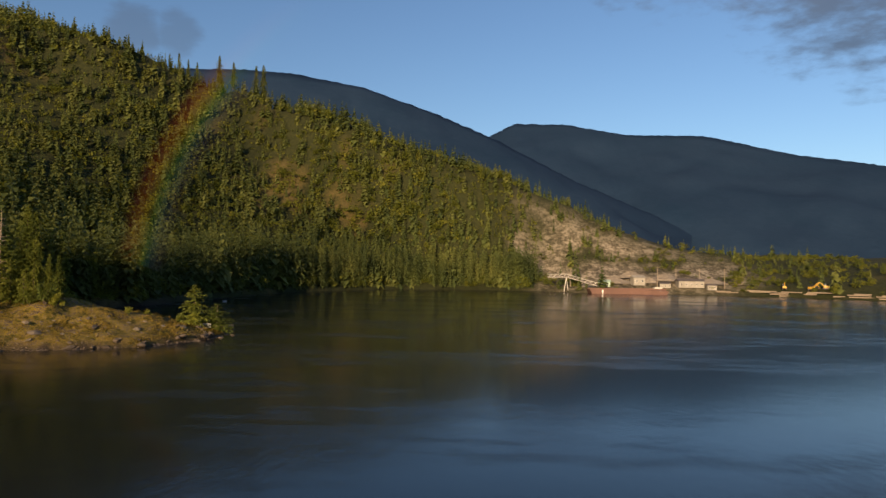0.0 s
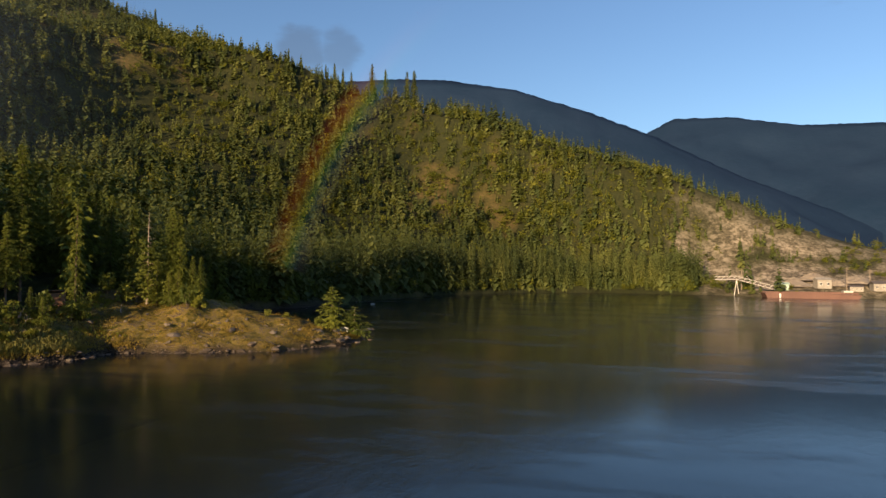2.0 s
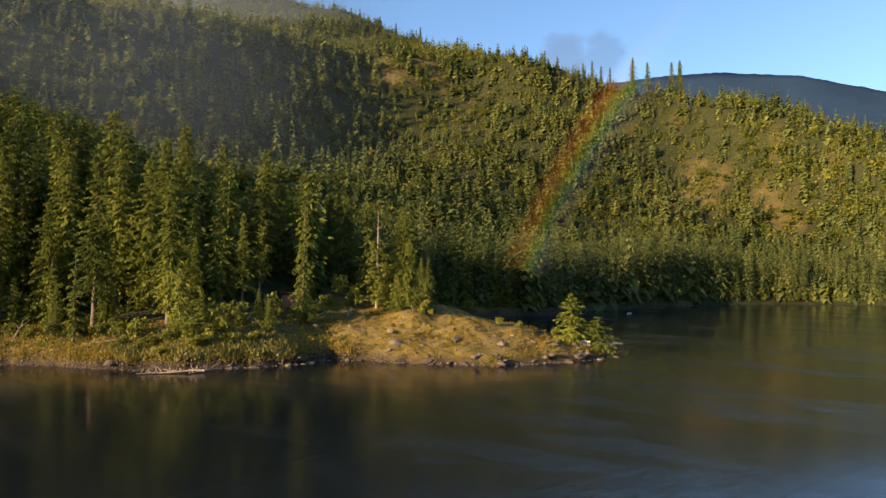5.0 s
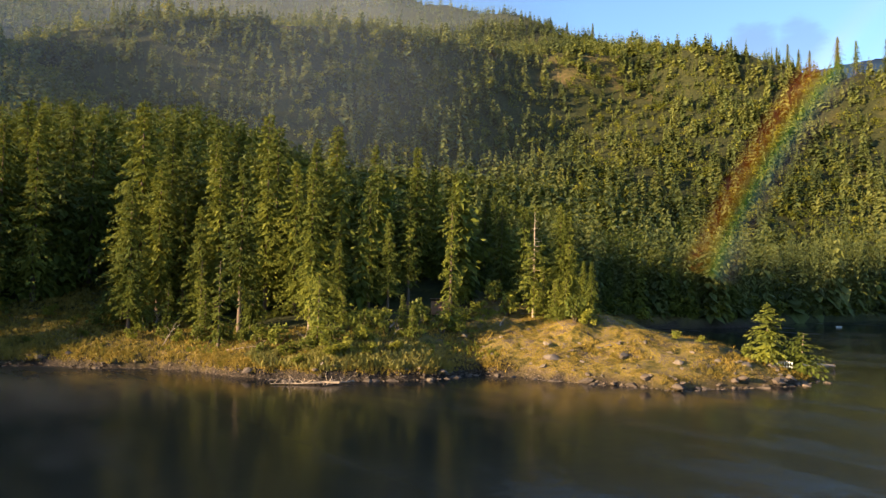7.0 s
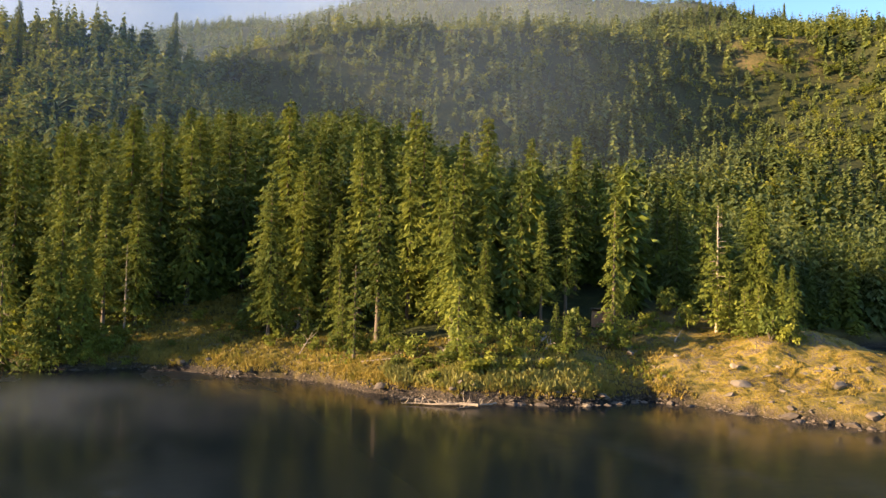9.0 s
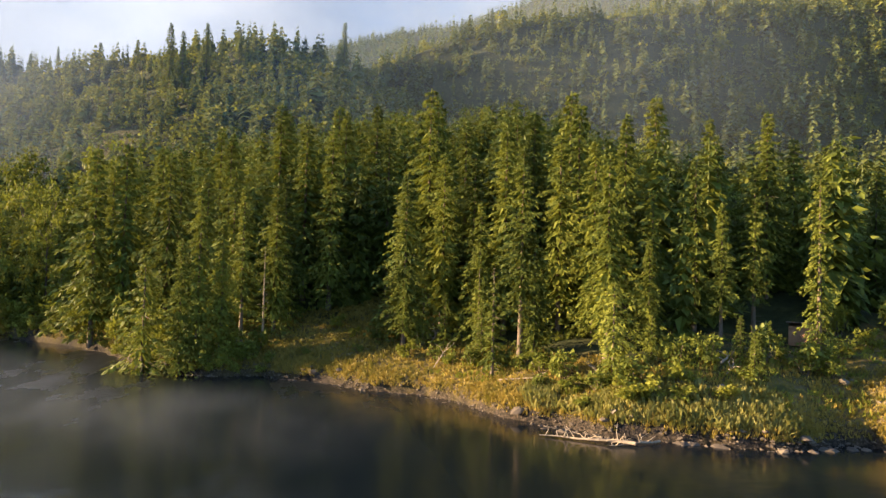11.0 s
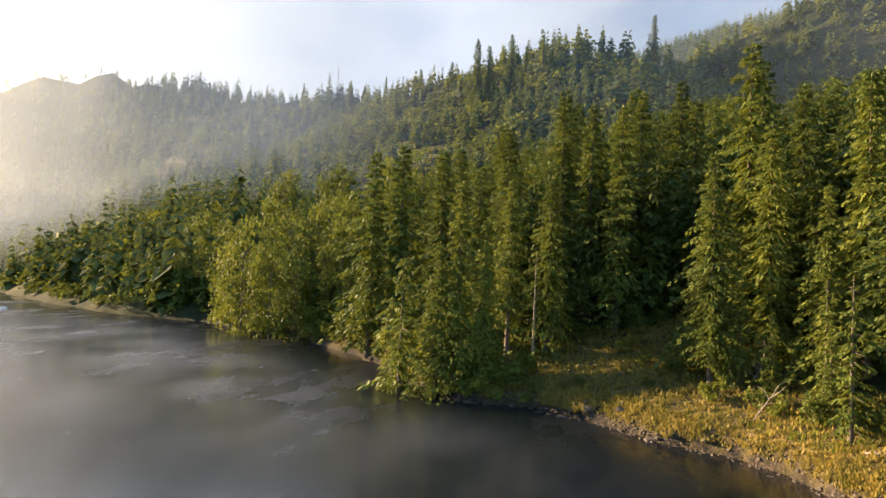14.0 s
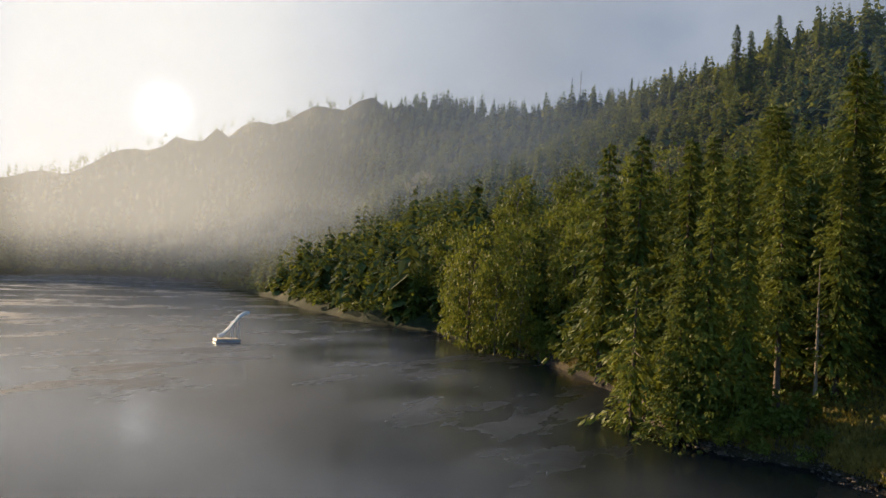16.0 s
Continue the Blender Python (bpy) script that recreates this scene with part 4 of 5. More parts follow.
for k in range(220):
    x, y = rng.uniform(-90, -48), rng.uniform(112, 152)
    d = float(land(np.array([x]), np.array([y]))[1][0])
    if 0.8 < d < 12 and on_front(x, y):
        tagged(rock_at(x, y, 0.3 + 0.8 * rng.uniform(0, 1) ** 2, None, 0.8, pale_meshes), "small weathered stone lying on the mossy knoll", "rock", "knoll stones")

# small broken stones, uncountable
STONE = np.array([(0.5, 0, 0), (0, 0.5, 0), (-0.5, 0, 0), (0, -0.5, 0), (0, 0, 0.4), (0, 0, -0.4)])
STONE_F = np.array([(0, 1, 4), (1, 2, 4), (2, 3, 4), (3, 0, 4), (1, 0, 5), (2, 1, 5), (3, 2, 5), (0, 3, 5)])
count = 3000
u = rng.uniform(0, 1, count)
sx, sy = np.array([on_shore(a) for a in u]).T
sx, sy = sx + rng.normal(0, 0.9, count), sy + rng.normal(0, 0.9, count)
sz, sd, _ = land(sx, sy)
ok = (sd > -0.6) & (sd < 0.45)
sx, sy, sz = sx[ok], sy[ok], sz[ok]
sv = (STONE[None] + rng.uniform(-0.16, 0.16, (len(sx), 6, 3))) * rng.uniform(0.15, 0.5, len(sx))[:, None, None] * np.array([1.2, 1, 0.8])
sv += np.stack([sx, sy, np.maximum(sz, -0.1) + 0.06], -1)[:, None]
sf = (STONE_F[None] + (np.arange(len(sx)) * 6)[:, None, None]).reshape(-1, 3)
tagged(new("shingle", raw_mesh("shingle", sv.reshape(-1, 3), sf, ROCK)), "broken stones along the waterline", "stones", kind="stuff")


# grass and weeds on the banks
def grass_belt(name, label, count, mat, bounds, keep, low, high):
    if bounds:
        x, y = rng.uniform(bounds[0], bounds[1], count), rng.uniform(bounds[2], bounds[3], count)
    else:
        x, y = np.array([on_shore(a) for a in rng.uniform(0, 1, count)]).T + rng.normal(0, 1.5, (2, count))
    z, d, _ = land(x, y)
    ok = keep(x, y, d)
    x, y, z = x[ok], y[ok], z[ok]
    blades = 5
    base = np.repeat(np.stack([x, y, z - 0.05], -1), blades, 0) + rng.normal(0, 0.10, (len(x) * blades, 3)) * np.array([1, 1, 0])
    axis = rng.normal(0, 0.33, (len(base), 3)) + np.array([0, 0, 1.0])
    axis /= np.linalg.norm(axis, axis=1)[:, None]
    ln = np.repeat(rng.uniform(low, high, len(x)), blades) * rng.uniform(0.6, 1.2, len(base))
    v, f = cards(base, axis, ln, ln * 0.20, np.full(len(base), 0.12), rng)
    tagged(new(name, raw_mesh(name, v, f, mat)), label, "grass", kind="stuff")


patchy = lambda x, y, level: fbm(x, y, 5, 3) + 0.25 * vnoise(x * 1.3, y * 1.3) > level
on_knoll = lambda x, y: np.exp(-(((x + 68) / 22) ** 2 + ((y - 134) / 17) ** 2))
grass_belt("grass", "golden dry grass on the bank", 170000, GRASS, (-190, -40, -5, 165), lambda x, y, d: (d > 0.35) & ((d < 13) | (clearing(x, y) > 0.25)) & (patchy(x, y, -0.12) | ((d < 4.5) & patchy(x, y, -0.7))) & ((on_knoll(x, y) < 0.35) | patchy(x + 31, y, 0.12)) & (y < 158), 0.25, 0.75)
grass_belt("grass", "green weeds and ferns under the trees", 50000, LEAF, (-150, -60, 40, 150), lambda x, y, d: (d > 2.2) & (d < 22) & patchy(x + 77, y + 9, 0.02) & (on_knoll(x, y) < 0.3) & (clearing(x, y) < 0.2), 0.3, 0.85)
grass_belt("grass", "short yellow moss and grass on the rock", 70000, GRASS, (-100, -44, 110, 162), lambda x, y, d: (d > 1.2) & (on_knoll(x, y) >= 0.3) & patchy(x, y + 13, -0.02), 0.10, 0.32)

grass_belt("grass", "dry reddish grass on the clearing between the trees", 16000, GRASS, (-158, -108, 48, 98), lambda x, y, d: (d > 1.0) & (clearing(x, y) > 0.12), 0.3, 0.8)
grass_belt("grass", "tufts of dry grass hanging over the waterline", 16000, GRASS, None, lambda x, y, d: (d > 0.25) & (d < 2.4) & (on_knoll(x, y) < 0.3), 0.25, 0.7)
grass_belt("grass", "tall olive green weeds on the low bank by the driftwood", 6500, WEED, (-98, -80, 87, 108), lambda x, y, d: (d > 0.6) & (d < 7) & patchy(x + 12, y + 3, -0.25), 0.5, 1.2)

# shrubs
shrub_kinds = []
for i in range(5):
    r = np.random.RandomState(80 + i)
    ob = thing("shrub", "leafy green shrub on the bank under the trees", "shrub", group="bank shrubs")
    stem = bmesh.new()
    for k in range(7):
        a = k * 0.9
        rod(stem, (0.1 * math.cos(a), 0.1 * math.sin(a), -0.15), (0.6 * math.cos(a), 0.6 * math.sin(a), r.uniform(0.7, 1.2)), 0.03, 0.012, 4)
    part("stalk", stem, BARK, ob)
    v, f = broadleaf(r, 1.7, 1.15, 9, 52, 0.27)
    part("foliage", raw_mesh("foliage", v, f, LEAF if i % 2 else FIR_YOUNG), LEAF, ob)
    shrub_kinds.append(ob)


def shrub(x, y, s, tall=1.0):
    made = copy_thing(shrub_kinds[rng.randint(5)], pose(x, y, ground(x, y), 0, 0, rng.uniform(0, 360)))
    made.scale = (s, s, s * tall)


for x, y, s, tall in ((-88.5, 94.5, 1.5, 0.8), (-90, 96.5, 1.7, 0.9), (-87.8, 97, 1.4, 0.8), (-92, 93.5, 1.4, 0.7), (-86.2, 99.5, 1.2, 0.8), (-94.5, 92, 1.2, 0.8), (-90.5, 91.5, 1.0, 0.6), (-89, 100.5, 1.5, 0.9), (-100.5, 90.5, 1.4, 1.1), (-98, 92.5, 1.6, 1.0), (-103, 89.5, 1.1, 1.0),
                      (-108.5, 84.8, 1.2, 1.0), (-111, 83, 1.0, 1.0), (-95.5, 97, 1.3, 1.3), (-93, 103, 1.5, 1.2), (-91.5, 105.5, 1.4, 1.3), (-90.2, 111, 1.5, 1.4), (-91.5, 113.5, 1.2, 1.2), (-88.2, 114.3, 1.4, 1.2), (-87.6, 116.9, 1.2, 1.3), (-77.8, 132.8, 1.5, 1.5), (-76.3, 134.2, 1.3, 1.4), (-80.5, 132.3, 1.1, 1.2),
                      (-67, 144, 0.9, 0.8), (-64, 146.5, 0.9, 0.7), (-58, 149.5, 1.2, 0.9), (-121, 72.5, 0.8, 0.9), (-124, 76, 1.4, 1.2), (-127, 73, 1.0, 0.9), (-134, 71, 1.2, 1.0), (-124.5, 66, 0.7, 0.8), (-130, 49, 1.8, 1.3), (-133, 46.5, 1.8, 1.2), (-137, 45.5, 1.7, 1.2), (-127.5, 56.5, 1.5, 1.2), (-128, 59.5, 1.4, 1.2),
                      (-113.5, 81.5, 1.1, 0.9), (-116, 78.5, 1.2, 1.0), (-118.5, 80.5, 1.5, 1.4), (-105.5, 87.8, 1.2, 1.3), (-97, 89.5, 1.0, 0.8), (-85.5, 103.5, 1.2, 0.7), (-86.8, 106.8, 1.1, 0.8), (-92, 122, 1.4, 1.0), (-93.5, 127, 1.3, 1.0), (-91, 131.5, 1.6, 1.5), (-96, 133, 1.6, 1.3), (-99, 128, 1.7, 1.2)):
    shrub(x, y, s, tall)
for k in range(230):
    x, y = rng.uniform(-190, -124), rng.uniform(-5, 54)
    d = float(land(np.array([x]), np.array([y]))[1][0])
    if 0.2 < d < 4.5:
        shrub(x, y, rng.uniform(0.8, 2.2), rng.uniform(1.0, 1.8))
west_line = np.array([(-125, 60), (-126, 51), (-142, 40.5), (-163, 26), (-175, 14), (-185, 0)])
for k in range(160):
    f_ = rng.uniform(0, len(west_line) - 1.001)
    i = int(f_)
    x, y = west_line[i] * (1 - f_ + i) + west_line[i + 1] * (f_ - i) + rng.normal(0, 1.6, 2)
    d = float(land(np.array([x]), np.array([y]))[1][0])
    if 0.0 < d < 3.0:
        shrub(x, y, rng.uniform(0.55, 1.3), rng.uniform(0.8, 1.3))
for ob in shrub_kinds:
    for child in list(ob.children):
        bpy.data.objects.remove(child)
    bpy.data.objects.remove(ob)

# bright broad-leaved trees that lean over the water past the clearing
leaf_trees = []
for i in range(3):
    r = np.random.RandomState(90 + i)
    ob = thing("alder_tree", "bright yellow-green alder by the water", "tree", group="waterside alders")
    tv, tf = trunk_mesh(9.0, 0.16, r, 0.4, 7, 7)
    part("trunk", raw_mesh("trunk", tv, tf, BARK, True), BARK, ob)
    limb = bmesh.new()
    for k in range(9):
        a, h = k * 2.4, 3 + 0.6 * k
        rod(limb, (0, 0, h), (1.6 * math.cos(a), 1.6 * math.sin(a), h + 1.3), 0.06, 0.02, 5)
    part("bough", limb, BARK, ob)
    v, f = broadleaf(r, 11.0, 4.4, 46, 66, 0.34, (0.14, 0.30), 0.2)
    v[:, 2] = v[:, 2] * 1.2 - 2.2
    part("crown", raw_mesh("crown", v, f, LEAF), LEAF, ob)
    ob["full"], ob["girth"] = 11.0, 0.45
    leaf_trees.append(ob)
for i, (x, y, top) in enumerate(((-182.5, -5.6, 22), (-178, 3, 19), (-176, 9, 18), (-190, -10, 26), (-187, 3, 25), (-172, 22, 15), (-196, -2, 28), (-200, -18, 25), (-206, 4, 34), (-193, 14, 32), (-214, -14, 32), (-222, -40, 30), (-184, 16, 26), (-210, 20, 42), (-225, -2, 44), (-232, 20, 50), (-240, -25, 44))):
    put(leaf_trees[i % 3], x, y, max(top, ground(x, y) + 8), rng.uniform(0, 360))
for ob in leaf_trees:
    for child in list(ob.children):
        bpy.data.objects.remove(child)
    bpy.data.objects.remove(ob)


# fallen wood
def fallen(name, label, a, b, thick, twigs, seed, rest=0.0):
    """A bleached log that lies from a to b, with its broken branches."""
    r = random.Random(seed)
    a, b = [Vector((p[0], p[1], max(ground(p[0], p[1]), 0.0) + p[2])) for p in (a, b)]
    ob = thing(name, label, "log", a)
    bm = bmesh.new()
    at = Vector((0, 0, 0))
    for k in range(5):
        to = (b - a) * ((k + 1) / 5) + Vector((r.uniform(-1, 1), r.uniform(-1, 1), r.uniform(-0.3, 0.6))) * thick * (0 if k == 4 else 1)
        rod(bm, at, to, thick * (1 - 0.16 * k), thick * (1 - 0.16 * (k + 1)), 7)
        at = to
    part("trunk", bm, DEADWOOD, ob)
    for k in range(twigs):
        s = (b - a) * r.uniform(0.15, 0.95)
        tip = s + Vector((r.uniform(-1, 1), r.uniform(-1, 1), r.uniform(0.1, 1.1))) * r.uniform(0.6, 1.7)
        mid = (s + tip) / 2 + Vector((r.uniform(-1, 1), r.uniform(-1, 1), r.uniform(0, 1))) * 0.2
        bm = bmesh.new()
        rod(bm, s, mid, 0.045, 0.03, 5)
        rod(bm, mid, tip, 0.03, 0.012, 5)
        part("branch", bm, DEADWOOD, ob)
    return ob


fallen("driftwood", "bleached fallen tree lying half in the water", (-82.3, 92.5, 0.35), (-87.2, 85.6, 0.15), 0.16, 16, 1)
fallen("driftwood", "bleached driftwood branch at the water's edge", (-83.5, 95.5, 0.2), (-82.6, 90.2, 0.15), 0.10, 8, 2)
fallen("fallen_log", "grey fallen log leaning on the bank", (-111.5, 81, 0.1), (-113.2, 83.2, 2.0), 0.10, 5, 3)
fallen("fallen_log", "thin grey log lying in the grass", (-101.8, 86.4, 0.2), (-98.4, 90.4, 0.5), 0.10, 2, 4)
fallen("fallen_log", "bleached broken log on the slope", (-90.4, 106.2, 0.5), (-92.4, 109, 0.7), 0.14, 5, 5)
fallen("fallen_log", "pale broken branch on the slope", (-88.6, 105.6, 0.3), (-90, 107.6, 0.5), 0.09, 3, 6)
fallen("fallen_log", "long grey log lying behind the knoll", (-86, 124.5, 0.25), (-90.5, 130.5, 0.3), 0.14, 2, 7)
fallen("fallen_log", "heap of dead grey branches on the bank", (-95.5, 94.6, 0.2), (-96.8, 96.6, 1.2), 0.08, 12, 8)
fallen("fallen_log", "dry grey brush at the clearing's edge", (-119.4, 82.2, 0.3), (-121.5, 84, 1.6), 0.07, 16, 9)

# the bent pine at the tip, its white fence and the jetty behind
pine = thing("pine_tree", "low spreading pine on the tip of the rocky point", "tree", (-54.6, 148, ground(-54.6, 148) - 0.1))
r = np.random.RandomState(3)
tv, tf = trunk_mesh(8.4, 0.22, r, 0.5, 7, 8)
part("trunk", raw_mesh("trunk", tv, tf, BARK, True), BARK, pine)
v, f = both_of(conifer(r, 9.0, 3.9, 130, 15, 0.12, 0.06, 1.0, 0.62, 1.0, 0.25, 0.7), tiered(r, 9.0, 2.6, 12, 7, 0.07, 0.65, 0.15, 0.5))
part("crown", raw_mesh("crown", v, f, FIR_YOUNG), FIR_YOUNG, pine)
pine2 = thing("pine_tree", "leaning small pine with a pale trunk at the water", "tree", (-50.6, 150.2, ground(-50.6, 150.2) - 0.1))
tv, tf = trunk_mesh(6.6, 0.15, r, 0.5, 7, 8)
part("trunk", raw_mesh("trunk", tv, tf, DEADWOOD, True), DEADWOOD, pine2)
v, f = both_of(conifer(r, 6.4, 3.6, 110, 14, 0.08, 0.08, 1.0, 0.5, 1.0, 0.25, 0.7), tiered(r, 6.4, 2.2, 9, 7, 0.1, 0.6, 0.1, 0.5))
part("crown", raw_mesh("crown", v, f, FIR_YOUNG), FIR_YOUNG, pine2)

WHITE = plain("white_paint", (0.50, 0.50, 0.48), (0.74, 0.74, 0.72), 0.5, 1.5, 0.0, 0.1)
PLANK = plain("weathered_planks", (0.16, 0.13, 0.10), (0.34, 0.29, 0.24), 0.85, 1.5)
SHED = plain("brown_boards", (0.16, 0.075, 0.035), (0.27, 0.14, 0.07), 0.8, 1.2)
fence = thing("fence", "short white picket fence among the pines", "fence", (-52.8, 149, ground(-52.8, 149)), 40)
for i in range(9):
    bm = bmesh.new()
    box(bm, (0.16, 0.05, 1.15), pose(i * 0.34 - 1.4, 0, 0.6), 0.015)
    part("picket", bm, WHITE, fence)
for h in (0.35, 0.95):
    bm = bmesh.new()
    box(bm, (3.1, 0.05, 0.1), pose(0, 0.055, h), 0.01)
    part("rail", bm, WHITE, fence)

jetty = thing("jetty", "small grey plank jetty behind the point", "jetty", (-54.5, 163.5, 0.0), 62)
for i in range(16):
    bm = bmesh.new()
    box(bm, (0.44, 2.2, 0.07), pose(i * 0.47 - 3.6, 0, 0.72), 0.01)
    part("plank", bm, PLANK, jetty)
for sx_, sy_ in ((-3.5, -0.9), (-3.5, 0.9), (0, -0.9), (0, 0.9), (3.4, -0.9), (3.4, 0.9)):
    bm = bmesh.new()
    rod(bm, (sx_, sy_, -3.0), (sx_, sy_, 0.95), 0.12, None, 8)
    part("pile", bm, BARK, jetty)
for sy_ in (-0.9, 0.9):
    bm = bmesh.new()
    box(bm, (7.6, 0.14, 0.2), pose(-0.1, sy_, 0.58), 0.01)
    part("beam", bm, PLANK, jetty)

hut = thing("hut", "small brown wooden hut behind the lone fir", "hut", (-99, 123.2, ground(-99, 123.2) - 0.05), 40)
for i in range(10):
    bm = bmesh.new()
    box(bm, (0.29, 0.06, 2.3), pose(i * 0.3 - 1.35, -1.2, 1.15), 0.008)
    part("board", bm, SHED, hut)
bm = bmesh.new()
box(bm, (3.0, 2.3, 2.3), pose(0, 0, 1.15), 0.02)
part("body", bm, SHED, hut)
bm = bmesh.new()
box(bm, (3.5, 3.0, 0.12), pose(0, 0, 2.5, -10), 0.02)
part("roof", bm, BARK, hut)

# the swimming raft with its slide
FLOAT = plain("grey_plastic", (0.22, 0.22, 0.21), (0.40, 0.40, 0.38), 0.45, 1.0, 0.0, 0.1)
raft = thing("swim_raft", "floating raft with a tall white water slide", "raft", (-146, -34, 0.0), 152)
bm = bmesh.new()
box(bm, (4.3, 3.0, 0.6), pose(0, 0, 0.25), 0.15)
part("float", bm, FLOAT, raft)
for i in range(9):
    bm = bmesh.new()
    box(bm, (0.44, 2.9, 0.06), pose(i * 0.47 - 1.88, 0, 0.585), 0.01)
    part("plank", bm, PLANK, raft)
slide_line = [(-1.6, 0.95), (-0.9, 1.15), (-0.1, 1.9), (0.8, 3.1), (1.8, 4.3), (2.9, 5.1), (3.6, 5.2)]
bm = bmesh.new()
rows = []
for sx_, sz_ in slide_line:
    rows.append([bm.verts.new((sx_, wy_, sz_ + up_)) for wy_, up_ in ((-0.55, 0.38), (-0.5, 0.0), (0.5, 0.0), (0.55, 0.38), (0.62, 0.38), (0.58, -0.1), (-0.58, -0.1), (-0.62, 0.38))])
for p, q in zip(rows, rows[1:]):
    for i in range(8):
        bm.faces.new((p[i], p[(i + 1) % 8], q[(i + 1) % 8], q[i]))
bm.faces.new(rows[0][::-1]), bm.faces.new(rows[-1])
bmesh.ops.recalc_face_normals(bm, faces=bm.faces)
part("chute", bm, WHITE, raft, "white moulded slide chute")
for sx_, sz_ in ((0.8, 3.0), (1.9, 4.3)):
    for wy_ in (-0.6, 0.6):
        bm = bmesh.new()
        rod(bm, (min(sx_, 1.9), wy_ * 1.3, 0.5), (sx_, wy_, sz_), 0.05, None, 8)
        part("leg", bm, WHITE, raft)

boat = thing("rowing_boat", "small white boat moored in the bay", "boat", (-91, 276, 0.0), 70)
bm = bmesh.new()
hull = []
for s in range(9):
    q = s / 8
    w = 0.75 * math.sin(math.pi * min(q * 0.8 + 0.2, 1.0)) ** 0.7 + 0.03
    hull.append([bm.verts.new((q * 3.4 - 1.7, w * c, z + 0.12 * (q - 0.4) ** 2)) for c, z in ((-1, 0.62), (-0.8, 0.15), (0, -0.1), (0.8, 0.15), (1, 0.62), (0.88, 0.62), (0.65, 0.22), (0, 0.05), (-0.65, 0.22), (-0.88, 0.62))])
for p, q in zip(hull, hull[1:]):
    for i in range(10):
        bm.faces.new((p[i], p[(i + 1) % 10], q[(i + 1) % 10], q[i]))
bmesh.ops.recalc_face_normals(bm, faces=bm.faces)
boat.scale = (0.62, 0.62, 0.62)
part("hull", bm, WHITE, boat)
for sx_ in (-0.7, 0.5):
    bm = bmesh.new()
    box(bm, (0.28, 1.25, 0.05), pose(sx_, 0, 0.42), 0.01)
    part("thwart", bm, PLANK, boat)

# the gravel works on the far shore
RUST = plain("rusty_hull_paint", (0.085, 0.042, 0.032), (0.15, 0.078, 0.058), 0.7, 0.12, 0.0, 0.2)
STEEL = plain("pale_galvanised_steel", (0.42, 0.40, 0.36), (0.62, 0.60, 0.55), 0.5, 0.5, 0.2, 0.1)
CLADDING = plain("dusty_grey_cladding", (0.20, 0.185, 0.16), (0.34, 0.32, 0.28), 0.7, 0.5)
ROOF = plain("dark_roof_sheet", (0.07, 0.06, 0.055), (0.13, 0.11, 0.10), 0.6, 0.6)
GRAVEL = plain("heaped_gravel", (0.20, 0.165, 0.125), (0.33, 0.28, 0.215), 0.95, 0.35, 0.0, 0.8)
GREEN = plain("pale_green_sheet", (0.30, 0.42, 0.34), (0.40, 0.52, 0.43), 0.5, 0.5)
YELLOW = plain("yellow_machine_paint", (0.45, 0.25, 0.02), (0.62, 0.38, 0.04), 0.5, 0.6)
GLASS = plain("dark_window_glass", (0.02, 0.025, 0.03), (0.04, 0.045, 0.05), 0.12, 0.6, 0.0, 0.0)

barge = thing("barge", "long rust-red flat barge moored at the gravel works", "barge", (109, 456, 0.0), 3)
bm = bmesh.new()
side = [(-25, 2.3), (-23.2, -1.0), (23.6, -1.0), (25.5, 1.9), (25.5, 2.4), (-25, 2.9)]
a_, b_ = ([bm.verts.new((x, w, z)) for x, z in side] for w in (-5.5, 5.5))
bm.faces.new(a_), bm.faces.new(b_[::-1])
for i in range(6):
    bm.faces.new((a_[i], b_[i], b_[(i + 1) % 6], a_[(i + 1) % 6]))
bmesh.ops.recalc_face_normals(bm, faces=bm.faces)
bmesh.ops.bevel(bm, geom=bm.edges[:], offset=0.12, segments=1, affect="EDGES")
part("hull", bm, RUST, barge)
for wy_ in (-5.3, 5.3):
    bm = bmesh.new()
    box(bm, (48, 0.16, 1.1), pose(0, wy_, 3.05, 0, -0.55, 0), 0.03)
    part("bulwark", bm, RUST, barge)
for i in range(12):
    bm = bmesh.new()
    box(bm, (0.3, 0.12, 2.6), pose(-22 + i * 4, -5.62, 1.2), 0.02)
    part("rubbing_post", bm, RUST, barge)
bm = bmesh.new()
box(bm, (5, 4, 2.4), pose(20, 0, 3.5), 0.1)
part("deckhouse", bm, STEEL, barge)
bm = bmesh.new()
rod(bm, (-17, -5.7, 0.2), (-17, -5.7, 2.6), 0.5, None, 10)
part("fender", bm, WHITE, barge)

conveyor = thing("conveyor_bridge", "pale steel truss conveyor reaching down to the barge", "conveyor", (60, 471, 0))
ends = [Vector((0, 0, 9.5)), Vector((12, -3, 9.9)), Vector((31, -9, 4.6))]
for i, (p, q) in enumerate(zip(ends, ends[1:])):
    for off in ((0, -1, 0), (0, 1, 0), (0, -1, 2.0), (0, 1, 2.0)):
        bm = bmesh.new()
        rod(bm, p + Vector(off), q + Vector(off), 0.16, None, 5)
        part("chord", bm, STEEL, conveyor)
    bays = 4 if i == 0 else 7
    for k in range(bays):
        s, e = p + (q - p) * (k / bays), p + (q - p) * ((k + 1) / bays)
        for w in (-1, 1):
            bm = bmesh.new()
            rod(bm, s + Vector((0, w, 0)), e + Vector((0, w, 2.0)), 0.11, None, 4)
            part("brace", bm, STEEL, conveyor)
    bm = bmesh.new()
    rod(bm, p + Vector((0, 0, 0.35)), q + Vector((0, 0, 0.35)), 0.7, None, 6)
    part("belt", bm, ROOF, conveyor)
